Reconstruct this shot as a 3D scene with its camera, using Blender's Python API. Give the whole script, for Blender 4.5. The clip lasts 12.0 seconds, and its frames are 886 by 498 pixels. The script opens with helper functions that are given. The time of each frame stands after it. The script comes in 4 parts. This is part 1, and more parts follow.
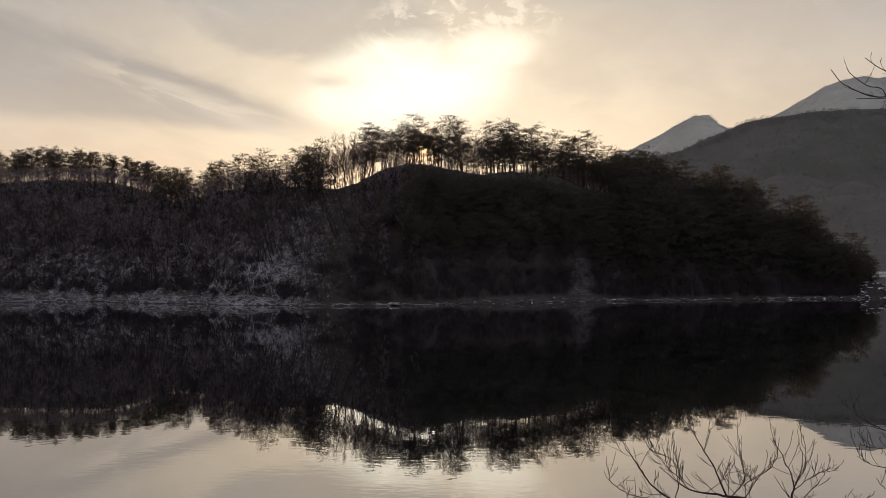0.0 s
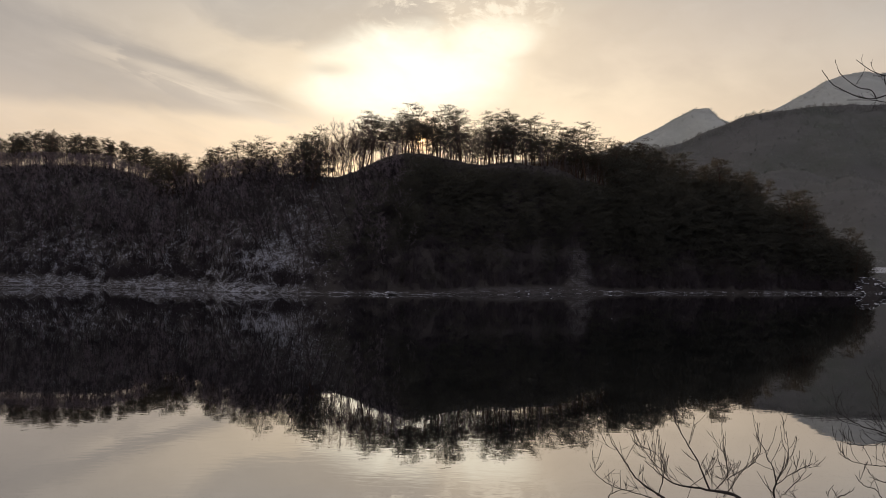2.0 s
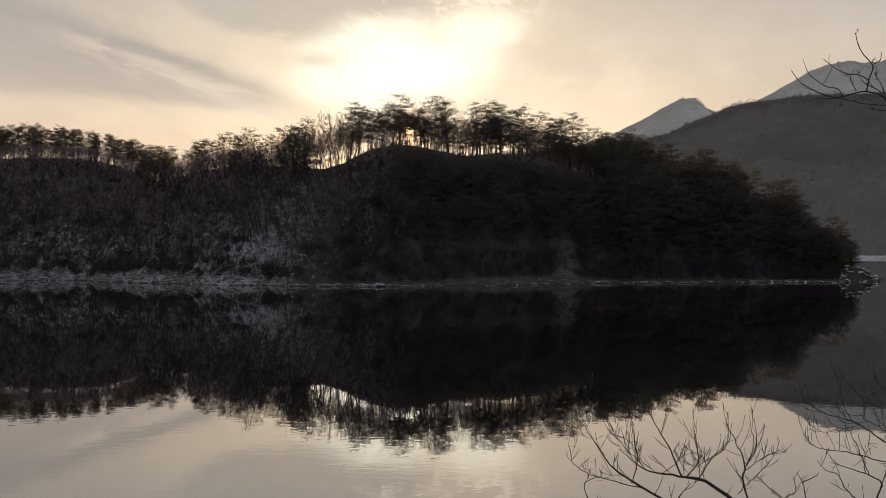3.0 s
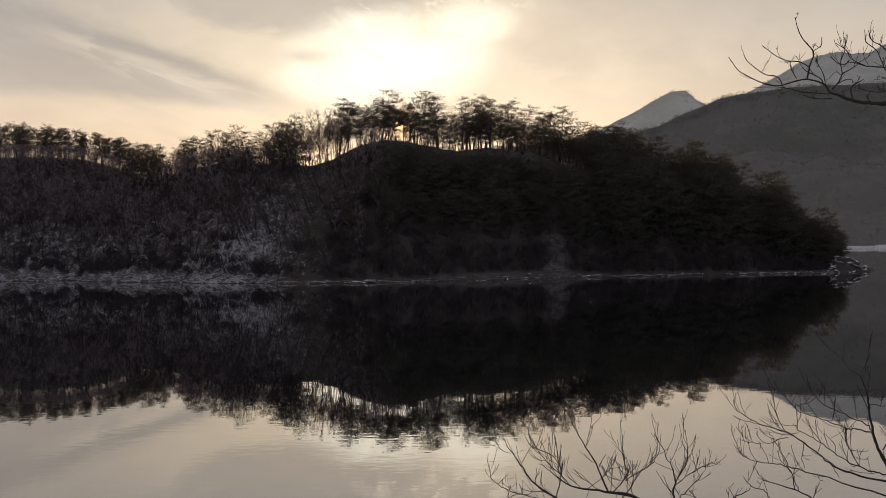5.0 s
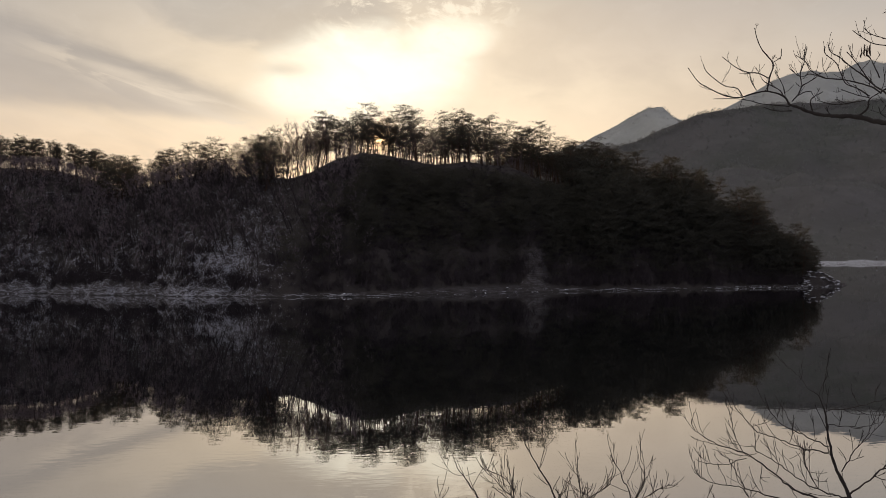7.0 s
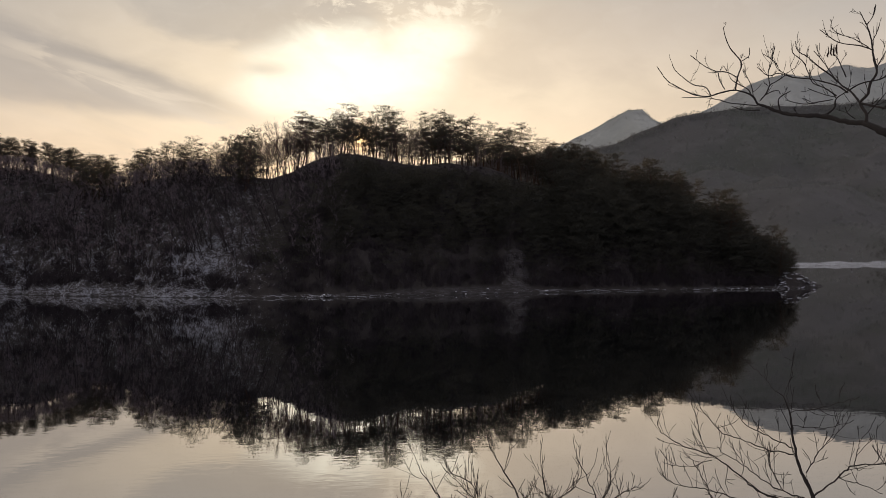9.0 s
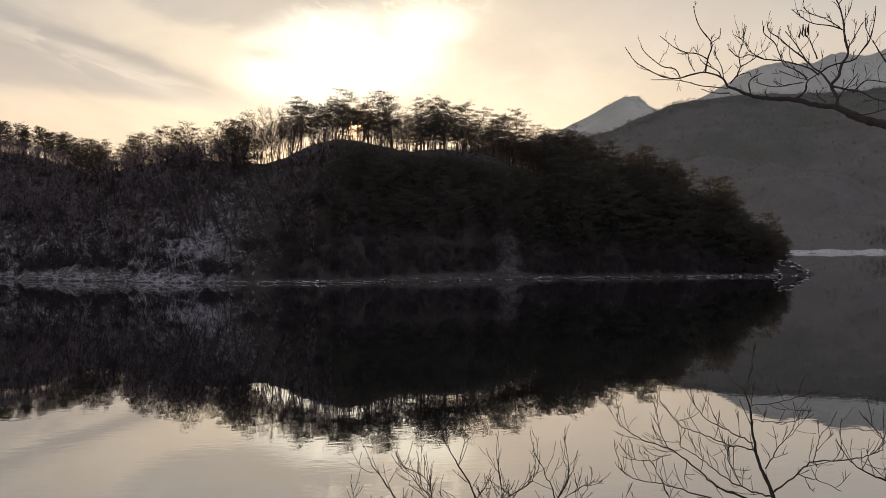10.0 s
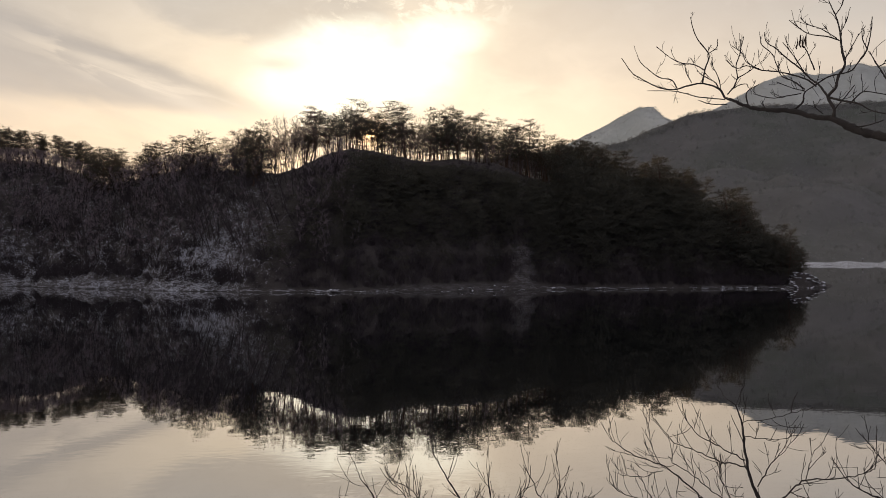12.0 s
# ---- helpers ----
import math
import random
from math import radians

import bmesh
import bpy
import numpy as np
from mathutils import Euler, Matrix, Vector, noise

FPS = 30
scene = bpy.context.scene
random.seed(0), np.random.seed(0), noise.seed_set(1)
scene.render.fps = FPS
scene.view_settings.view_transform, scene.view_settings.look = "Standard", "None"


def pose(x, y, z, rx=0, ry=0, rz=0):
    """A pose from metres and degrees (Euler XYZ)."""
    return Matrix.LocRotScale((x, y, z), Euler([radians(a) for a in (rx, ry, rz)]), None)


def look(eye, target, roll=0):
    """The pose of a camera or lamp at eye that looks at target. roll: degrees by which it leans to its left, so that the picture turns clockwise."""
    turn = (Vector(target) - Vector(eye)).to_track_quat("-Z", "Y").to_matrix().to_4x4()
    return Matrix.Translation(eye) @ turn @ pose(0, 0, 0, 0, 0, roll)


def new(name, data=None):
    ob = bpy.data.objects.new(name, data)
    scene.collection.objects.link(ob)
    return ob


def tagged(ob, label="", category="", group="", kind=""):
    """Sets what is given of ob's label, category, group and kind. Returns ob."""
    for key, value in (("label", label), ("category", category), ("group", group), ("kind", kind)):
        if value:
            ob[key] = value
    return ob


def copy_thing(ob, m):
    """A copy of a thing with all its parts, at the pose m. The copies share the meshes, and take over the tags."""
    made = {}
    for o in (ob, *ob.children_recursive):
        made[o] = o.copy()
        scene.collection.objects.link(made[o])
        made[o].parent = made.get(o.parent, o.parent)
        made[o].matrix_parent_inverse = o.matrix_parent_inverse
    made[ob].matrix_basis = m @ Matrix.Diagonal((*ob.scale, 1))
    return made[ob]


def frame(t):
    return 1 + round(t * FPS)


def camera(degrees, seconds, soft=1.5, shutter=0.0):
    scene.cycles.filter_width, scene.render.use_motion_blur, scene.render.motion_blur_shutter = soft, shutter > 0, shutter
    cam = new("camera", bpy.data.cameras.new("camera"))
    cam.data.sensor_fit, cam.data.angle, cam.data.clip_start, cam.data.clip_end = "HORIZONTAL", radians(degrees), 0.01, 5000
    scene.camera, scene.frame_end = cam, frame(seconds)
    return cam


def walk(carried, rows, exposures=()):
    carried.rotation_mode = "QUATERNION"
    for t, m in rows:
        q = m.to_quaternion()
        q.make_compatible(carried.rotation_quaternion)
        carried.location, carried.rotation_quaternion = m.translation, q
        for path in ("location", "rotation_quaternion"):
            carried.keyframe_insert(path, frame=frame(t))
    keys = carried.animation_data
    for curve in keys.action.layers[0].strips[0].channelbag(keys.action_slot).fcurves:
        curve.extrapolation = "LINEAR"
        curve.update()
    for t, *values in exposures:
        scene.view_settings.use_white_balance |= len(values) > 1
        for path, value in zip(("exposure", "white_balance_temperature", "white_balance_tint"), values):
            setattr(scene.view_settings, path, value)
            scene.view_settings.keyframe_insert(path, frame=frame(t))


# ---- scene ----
def aim(x, y, z, yaw, pitch, roll):
    """A camera pose: yaw to the left from +y, pitch up, roll as in look()."""
    a, b = radians(yaw), radians(pitch)
    ahead = Vector((-math.sin(a) * math.cos(b), math.cos(a) * math.cos(b), math.sin(b)))
    return look((x, y, z), Vector((x, y, z)) + ahead, roll)


cam = camera(60.7, 12.0, soft=0.8)
walk(cam, [
    (0.0, aim(0.001, -0.117, 7.913, 0.010, 0.913, -0.324)),
    (0.5, aim(0.005, -0.122, 7.919, 0.023, 0.590, -0.169)),
    (1.0, aim(0.020, -0.135, 7.919, 0.250, 0.135, 0.196)),
    (1.5, aim(0.029, -0.169, 7.936, 0.143, 0.045, 0.410)),
    (2.0, aim(0.036, -0.176, 7.942, -0.167, 0.137, 0.468)),
    (2.5, aim(0.039, -0.240, 7.949, -0.420, 0.027, 0.385)),
    (3.0, aim(0.086, -0.313, 7.979, -1.040, -0.532, 0.077)),
    (3.5, aim(0.241, -0.322, 8.000, -1.239, -0.924, -0.177)),
    (5.5, aim(0.657, 0.083, 8.018, -1.590, -0.853, -0.662)),
    (6.0, aim(0.726, 0.114, 8.017, -1.413, -0.641, -0.612)),
    (6.5, aim(0.760, 0.138, 8.013, -2.208, -0.194, -0.337)),
    (7.0, aim(0.753, 0.143, 8.013, -3.188, 0.126, -0.358)),
    (9.0, aim(0.852, 0.214, 8.002, -4.630, 0.196, -0.255)),
    (9.5, aim(0.955, 0.288, 8.007, -5.834, -0.619, -0.207)),
    (10.0, aim(1.086, 0.346, 8.003, -4.968, -0.845, -0.022)),
    (10.5, aim(1.174, 0.350, 8.011, -4.438, -0.811, 0.338)),
    (11.0, aim(1.194, 0.349, 8.013, -4.043, -0.440, 0.495)),
    (11.5, aim(1.204, 0.355, 8.010, -3.948, -0.195, 0.494)),
    (12.0, aim(1.208, 0.364, 8.011, -3.952, -0.096, 0.274)),
], exposures=[(0, 0.0), (9.0, 0.0), (9.7, 0.2), (12, 0.22)])

# ---- world and sun ----
SUN_AZ, SUN_EL = -0.0272, 0.148          # radians, from +y to the right, and up


def sock(v, nt, node, i):
    if isinstance(v, (int, float)):
        node.inputs[i].default_value = v
    elif isinstance(v, tuple):
        node.inputs[i].default_value = (*v, 1.0) if len(v) == 3 and node.inputs[i].type == "RGBA" else v
    else:
        nt.links.new(v, node.inputs[i])


class Nodes:
    """Short hands for building a node tree."""

    def __init__(self, nt):
        self.nt = nt
        nt.nodes.clear()

    def add(self, kind, **settings):
        n = self.nt.nodes.new(kind)
        for k, v in settings.items():
            setattr(n, k, v)
        return n

    def m(self, op, a, b=0.0, c=0.0, clamp=False):
        n = self.add("ShaderNodeMath", operation=op, use_clamp=clamp)
        for i, v in enumerate((a, b, c)):
            sock(v, self.nt, n, i)
        return n.outputs[0]

    def step(self, v, lo, hi, a=0.0, b=1.0):
        n = self.add("ShaderNodeMapRange", interpolation_type="SMOOTHSTEP")
        for i, x in enumerate((v, lo, hi, a, b)):
            sock(x, self.nt, n, i)
        return n.outputs[0]

    def mix(self, f, a, b, blend="MIX"):
        n = self.add("ShaderNodeMix", data_type="RGBA", blend_type=blend)
        sock(f, self.nt, n, 0), sock(a, self.nt, n, 6), sock(b, self.nt, n, 7)
        return n.outputs[2]

    def noise(self, vec, scale, detail=4.0, rough=0.55, warp=0.0, dims="3D"):
        n = self.add("ShaderNodeTexNoise", noise_dimensions=dims)
        if vec is not None:
            self.nt.links.new(vec, n.inputs["Vector"])
        n.inputs["Scale"].default_value, n.inputs["Detail"].default_value = scale, detail
        n.inputs["Roughness"].default_value, n.inputs["Distortion"].default_value = rough, warp
        return n.outputs[0]

    def xyz(self, x, y, z):
        n = self.add("ShaderNodeCombineXYZ")
        for i, v in enumerate((x, y, z)):
            sock(v, self.nt, n, i)
        return n.outputs[0]

    def split(self, vec):
        n = self.add("ShaderNodeSeparateXYZ")
        self.nt.links.new(vec, n.inputs[0])
        return n.outputs

    def bump(self, height, strength, distance):
        n = self.add("ShaderNodeBump")
        n.inputs["Strength"].default_value, n.inputs["Distance"].default_value = strength, distance
        self.nt.links.new(height, n.inputs["Height"])
        return n.outputs[0]


def make_sky():
    world = bpy.data.worlds.new("sky")
    scene.world = world
    world.use_nodes = True
    N = Nodes(world.node_tree)
    way = N.add("ShaderNodeTexCoord").outputs["Generated"]
    x, y, z = N.split(way)
    az = N.m("ARCTAN2", x, y)
    el = N.m("ARCSINE", z)

    def blob(a, e, wa, we, slope=0.0, soft=None):
        """Squared distance from a place in the sky, in half widths."""
        p = N.m("DIVIDE", N.m("SUBTRACT", az, a), wa)
        q = N.m("DIVIDE", N.m("SUBTRACT", N.m("ADD", el, N.m("MULTIPLY", N.m("SUBTRACT", az, a), slope)), e), we)
        return N.m("ADD", N.m("MULTIPLY", p, p), N.m("MULTIPLY", q, q))

    def gauss(d2):
        return N.m("POWER", 2.718, N.m("MULTIPLY", d2, -1.0))

    streak = N.m("ADD", el, N.m("MULTIPLY", az, 0.27))
    n_wide = N.noise(N.xyz(N.m("MULTIPLY", az, 2.6), N.m("MULTIPLY", el, 6.0), 3.1), 1.6, 6, 0.55, 0.6)
    n_streak = N.noise(N.xyz(N.m("MULTIPLY", az, 3.0), N.m("MULTIPLY", streak, 16.0), 7.7), 1.5, 6, 0.55, 0.4)
    n_fine = N.noise(N.xyz(N.m("MULTIPLY", az, 6.0), N.m("MULTIPLY", N.m("ADD", el, N.m("MULTIPLY", az, 0.12)), 11.0), 1.3), 2.2, 5, 0.52, 0.5)

    nish = N.add("ShaderNodeTexSky", sky_type="NISHITA", sun_disc=False, sun_elevation=SUN_EL, sun_rotation=SUN_AZ,
                 air_density=1.5, dust_density=3.0).outputs[0]
    nish = N.mix(1.0, nish, (0.09, 0.09, 0.09), "MULTIPLY")

    # thin high overcast: warm low in the east, grey overhead, blue-grey in the west
    east = N.step(y, -0.35, 0.95)
    low = N.step(el, 0.03, 0.34)
    warm = N.mix(low, (0.86, 0.66, 0.50), (0.54, 0.49, 0.45))
    veil = N.mix(east, (0.305, 0.310, 0.475), warm)
    veil = N.mix(N.step(el, 0.4, 1.1), veil, (0.325, 0.345, 0.44))
    col = N.mix(0.85, nish, veil)
    col = N.mix(N.m("MULTIPLY", N.step(az, -0.10, -0.62), N.m("MULTIPLY", N.step(N.m("ADD", el, N.m("MULTIPLY", az, 0.274)), 0.05, 0.12), N.m("MULTIPLY", N.step(y, 0.0, 0.5), 0.42))), col, (0.40, 0.36, 0.33))

    # broad grey cloud overhead, ragged at its lower edge
    jag = N.m("MULTIPLY", N.m("SUBTRACT", n_wide, 0.5), 1.5)
    jag2 = N.m("MULTIPLY", N.m("SUBTRACT", n_fine, 0.5), 1.3)
    cloud = N.step(N.m("ADD", el, N.m("MULTIPLY", N.m("ADD", jag, N.m("MULTIPLY", jag2, 0.5)), 0.13)), 0.25, 0.36)
    col = N.mix(N.m("MULTIPLY", cloud, 0.45), col, (0.40, 0.375, 0.355))
    # glow round the sun behind the cloud
    halo = gauss(blob(-0.02, 0.19, 0.34, 0.13))
    col = N.mix(N.m("MULTIPLY", halo, 0.82), col, (1.0, 0.87, 0.66))
    lump = N.step(N.m("ADD", blob(-0.17, 0.315, 0.20, 0.062, 0.10), N.m("ADD", jag, jag2)), 1.25, 0.35)
    col = N.mix(N.m("MULTIPLY", lump, 0.5), col, (0.44, 0.41, 0.38))
    pink = N.step(N.m("ADD", blob(0.30, 0.27, 0.22, 0.06, -0.15), N.m("ADD", jag, jag2)), 1.3, 0.2)
    col = N.mix(N.m("MULTIPLY", pink, 0.22), col, (0.62, 0.50, 0.42))
    # long streaks to the north
    fray = N.m("ADD", N.m("MULTIPLY", N.m("SUBTRACT", n_streak, 0.5), 0.045), N.m("MULTIPLY", N.m("SUBTRACT", n_fine, 0.5), 0.012))

    def streaked(slope, at, width, a0, a1):
        v = N.m("DIVIDE", N.m("SUBTRACT", N.m("ADD", N.m("ADD", el, N.m("MULTIPLY", az, slope)), fray), at), width)
        return N.m("MULTIPLY", gauss(N.m("MULTIPLY", v, v)), N.step(az, a0, a1))

    thin = N.step(N.m("ADD", N.m("MULTIPLY", n_streak, 0.7), N.m("MULTIPLY", n_fine, 0.3)), 0.32, 0.62)
    line = N.m("ADD", N.m("ADD", el, N.m("MULTIPLY", az, 0.274)), fray)
    base = N.m("ADD", el, N.m("MULTIPLY", N.m("SUBTRACT", n_fine, 0.5), 0.025))
    wedge = N.m("MULTIPLY", N.m("MULTIPLY", N.step(line, 0.150, 0.122), N.step(base, 0.160, 0.180)), N.step(az, -0.13, -0.34))
    col = N.mix(N.m("MULTIPLY", wedge, 0.50), col, (0.385, 0.35, 0.33))
    band2 = N.m("MULTIPLY", streaked(0.13, 0.143, 0.022, -0.19, -0.36), thin)
    col = N.mix(N.m("MULTIPLY", band2, 0.3), col, (0.37, 0.335, 0.315))
    col = N.mix(N.m("MULTIPLY", streaked(0.274, 0.1316, 0.015, -0.10, -0.30), 0.52), col, (0.37, 0.335, 0.31))
    col = N.mix(N.m("MULTIPLY", streaked(0.30, 0.108, 0.007, -0.16, -0.26), N.step(az, -0.46, -0.34, 0.0, 0.55)), col, (0.80, 0.68, 0.54))
    wisps = N.m("MULTIPLY", N.step(n_streak, 0.40, 0.66), N.step(az, -0.10, -0.30))
    col = N.mix(N.m("MULTIPLY", wisps, 0.16), col, (0.66, 0.575, 0.49))
    n_wisp = N.noise(N.xyz(N.m("MULTIPLY", az, 9.0), N.m("MULTIPLY", N.m("ADD", el, N.m("MULTIPLY", az, 0.24)), 42.0), 2.2), 1.3, 4, 0.5, 0.6)
    crisp = N.m("MULTIPLY", streaked(0.26, 0.122, 0.016, -0.13, -0.22), N.m("MULTIPLY", N.step(n_wisp, 0.5, 0.62), N.step(az, -0.50, -0.38)))
    col = N.mix(N.m("MULTIPLY", crisp, 0.55), col, (0.84, 0.71, 0.56))
    # soft unevenness of the whole overcast
    col = N.mix(1.0, col, N.step(N.m("ADD", N.m("MULTIPLY", n_wide, 0.5), N.m("MULTIPLY", n_fine, 0.5)), 0.27, 0.73, 0.93, 1.07), "MULTIPLY")
    # where the sun burns through
    rag = N.m("ADD", N.m("MULTIPLY", jag, 1.0), N.m("MULTIPLY", jag2, 1.3))
    core = N.step(N.m("ADD", blob(-0.045, 0.224, 0.125, 0.058, -0.10), rag), 1.9, -0.35)
    core2 = N.step(N.m("ADD", blob(0.05, 0.268, 0.075, 0.028, -0.1), rag), 1.7, -0.1)
    core = N.m("MAXIMUM", core, N.m("MULTIPLY", core2, 0.7))
    col = N.mix(core, col, (1.4, 1.29, 1.04))
    n_puff = N.noise(N.xyz(N.m("MULTIPLY", az, 11.0), N.m("MULTIPLY", el, 16.0), 5.5), 2.4, 6, 0.6, 0.5)
    puffs = N.m("MULTIPLY", N.step(N.m("ADD", blob(0.03, 0.302, 0.13, 0.05), jag2), 1.3, 0.2), N.step(n_puff, 0.47, 0.62))
    col = N.mix(N.m("MULTIPLY", puffs, 0.75), col, (1.15, 1.0, 0.78))
    curds = N.m("MULTIPLY", N.step(el, 0.20, 0.31), N.step(n_puff, 0.52, 0.72))
    col = N.mix(N.m("MULTIPLY", curds, 0.10), col, (0.80, 0.72, 0.63))
    smudge = gauss(N.m("ADD", blob(-0.146, 0.232, 0.034, 0.0085, 0.0), jag2))
    col = N.mix(N.m("MULTIPLY", smudge, 0.5), col, (0.62, 0.53, 0.42))
    # the sun's disc, dimmed by the cloud
    dx = N.m("DIVIDE", N.m("SUBTRACT", az, SUN_AZ), 0.0062)
    dy = N.m("DIVIDE", N.m("SUBTRACT", el, SUN_EL), 0.0062)
    d2 = N.m("ADD", N.m("MULTIPLY", dx, dx), N.m("MULTIPLY", dy, dy))
    col = N.mix(N.m("MULTIPLY", gauss(N.m("MULTIPLY", d2, 0.10)), 0.55), col, (1.5, 0.72, 0.25))
    col = N.mix(N.step(d2, 1.3, 0.7), col, (5.0, 3.1, 1.4))

    bg = N.add("ShaderNodeBackground")
    sock(col, N.nt, bg, 0)
    N.nt.links.new(bg.outputs[0], N.add("ShaderNodeOutputWorld").inputs[0])


make_sky()
sun = new("sun", bpy.data.lights.new("sun", "SUN"))
sun.data.energy, sun.data.angle, sun.data.color = 2.0, radians(0.6), (1.0, 0.72, 0.45)
toward = Vector((math.sin(SUN_AZ) * math.cos(SUN_EL), math.cos(SUN_AZ) * math.cos(SUN_EL), math.sin(SUN_EL)))
sun.matrix_world = look(toward * 100, (0, 0, 0))


# ---- materials ----
def material(name):
    mat = bpy.data.materials.new(name)
    mat.use_nodes = True
    N = Nodes(mat.node_tree)
    bsdf = N.add("ShaderNodeBsdfPrincipled")
    N.nt.links.new(bsdf.outputs[0], N.add("ShaderNodeOutputMaterial").inputs[0])
    return mat, N, bsdf


def give(N, bsdf, colour=None, rough=None, normal=None, gloss=0.3):
    for i, v in (("Base Color", colour), ("Roughness", rough), ("Normal", normal), ("Specular IOR Level", gloss)):
        if v is not None:
            if isinstance(v, (int, float)):
                bsdf.inputs[i].default_value = v
            else:
                N.nt.links.new(v, bsdf.inputs[i])


def place(N):
    return N.add("ShaderNodeNewGeometry").outputs["Position"]


def plant_material(name, dark, light, scale, rough=0.8, per_tree=0.35):
    """Bark, twigs or needles: two tones in patches, varied from tree to tree and from piece to piece."""
    mat, N, bsdf = material(name)
    geo = N.add("ShaderNodeNewGeometry")
    n = N.noise(geo.outputs["Position"], scale, 4, 0.6)
    island = geo.outputs["Random Per Island"]
    tree = N.add("ShaderNodeObjectInfo").outputs["Random"]
    f = N.m("ADD", N.m("MULTIPLY", n, 0.6), N.m("ADD", N.m("MULTIPLY", island, 0.4), N.m("MULTIPLY", N.m("SUBTRACT", tree, 0.5), per_tree)), clamp=True)
    give(N, bsdf, N.mix(f, dark, light), rough, N.bump(N.noise(geo.outputs["Position"], scale * 8, 3), 0.3, 0.02), 0.2)
    return mat


def snowy_rock(name, rock_a, rock_b, cover=0.55):
    mat, N, bsdf = material(name)
    geo = N.add("ShaderNodeNewGeometry")
    p = geo.outputs["Position"]
    up = N.split(geo.outputs["Normal"])[2]
    n, fine = N.noise(p, 0.8, 5), N.noise(p, 5.0, 5)
    rock = N.mix(N.noise(p, 2.5, 5), rock_a, rock_b)
    snow = N.step(N.m("ADD", up, N.m("MULTIPLY", N.m("SUBTRACT", fine, 0.5), 1.2)), cover, cover + 0.15)
    col = N.mix(snow, rock, N.mix(n, (0.72, 0.74, 0.80), (0.85, 0.86, 0.88)))
    give(N, bsdf, col, 0.8, N.bump(fine, 0.6, 0.08))
    return mat


def hill_material():
    """Leaf litter and brush with thin, broken snow; more snow on the open north-western slope and the bank."""
    mat, N, bsdf = material("hill_ground")
    p = place(N)
    x, y, z = N.split(p)
    wide, mid, fine = N.noise(p, 0.09, 4, 0.6, 0.5), N.noise(p, 0.7, 5, 0.65, 0.6), N.noise(p, 4.0, 6, 0.7)
    litter = N.mix(mid, (0.034, 0.030, 0.029), (0.105, 0.090, 0.082))
    litter = N.mix(N.step(fine, 0.35, 0.75), litter, (0.055, 0.047, 0.042))
    bare_patch = N.m("POWER", 2.718, N.m("MULTIPLY", N.m("POWER", N.m("ABSOLUTE", N.m("DIVIDE", N.m("ADD", N.m("ADD", x, 27.0), N.m("MULTIPLY", N.m("SUBTRACT", 9.0, z), 0.9)), 13.0)), 2.0), -1.0))
    open_slope = N.step(N.m("ADD", x, N.m("MULTIPLY", N.m("SUBTRACT", wide, 0.5), 26.0)), -16.0, -32.0)
    level = N.m("ADD", N.m("ADD", N.m("MULTIPLY", open_slope, 0.076), N.m("MULTIPLY", bare_patch, 0.042)), N.m("ADD", N.m("MULTIPLY_ADD", wide, 0.13, 0.06), N.m("MULTIPLY", N.m("MULTIPLY", N.step(z, 19.0, 7.0), N.step(x, -8.0, -30.0, 0.3, 1.0)), 0.035)))
    f = N.m("ADD", N.m("MULTIPLY", mid, 0.40), N.m("MULTIPLY", fine, 0.70))
    snow = N.m("MULTIPLY", N.step(N.m("ADD", f, level), 0.79, 0.90), 0.64)
    strata = N.noise(N.xyz(N.m("MULTIPLY", x, 0.35), N.m("MULTIPLY", y, 0.35), N.m("MULTIPLY", z, 3.2)), 1.6, 5, 0.65, 0.5)
    bank = N.m("MULTIPLY", N.step(N.m("ADD", z, N.m("MULTIPLY", mid, 1.2)), 2.5, 1.9), N.step(N.m("ADD", x, N.m("MULTIPLY", mid, 4.0)), -25.0, -29.0))
    snow = N.m("MAXIMUM", snow, N.m("MULTIPLY", bank, N.m("MULTIPLY", N.step(N.m("ADD", N.m("MULTIPLY", f, 0.45), N.m("MULTIPLY", strata, 0.55)), 0.49, 0.62), 0.50)))
    ledge = N.m("MULTIPLY", N.step(N.m("ADD", z, N.m("MULTIPLY", mid, 0.6)), 1.0, 0.7), N.step(strata, 0.52, 0.62))
    snow = N.m("MAXIMUM", snow, N.m("MULTIPLY", ledge, N.step(wide, 0.40, 0.56, 0.0, 0.5)))
    scree = N.m("MULTIPLY", N.step(N.m("ABSOLUTE", N.m("SUBTRACT", N.m("ADD", x, N.m("MULTIPLY", N.m("SUBTRACT", mid, 0.5), 4.0)), 27.4)), 3.6, 0.8), N.step(N.m("ADD", z, N.m("MULTIPLY", wide, 3.0)), 12.0, 8.0))
    shelf = N.m("MULTIPLY", N.step(N.m("ADD", z, N.m("MULTIPLY", mid, 0.8)), 1.9, 1.5), N.m("MULTIPLY", N.step(x, 0.0, 6.0), N.step(x, 30.0, 27.0)))
    snow = N.m("MAXIMUM", snow, N.m("MULTIPLY", N.m("MAXIMUM", scree, N.m("MULTIPLY", shelf, 0.6)), N.step(N.m("ADD", N.m("MULTIPLY", f, 0.6), N.m("MULTIPLY", strata, 0.4)), 0.47, 0.62, 0.0, 0.13)))
    stony = N.step(N.m("ADD", z, N.m("MULTIPLY", mid, 0.5)), 0.42, 0.28)
    col = N.mix(snow, litter, N.mix(fine, (0.52, 0.53, 0.58), (0.78, 0.79, 0.83)))
    col = N.mix(stony, col, (0.06, 0.055, 0.05))
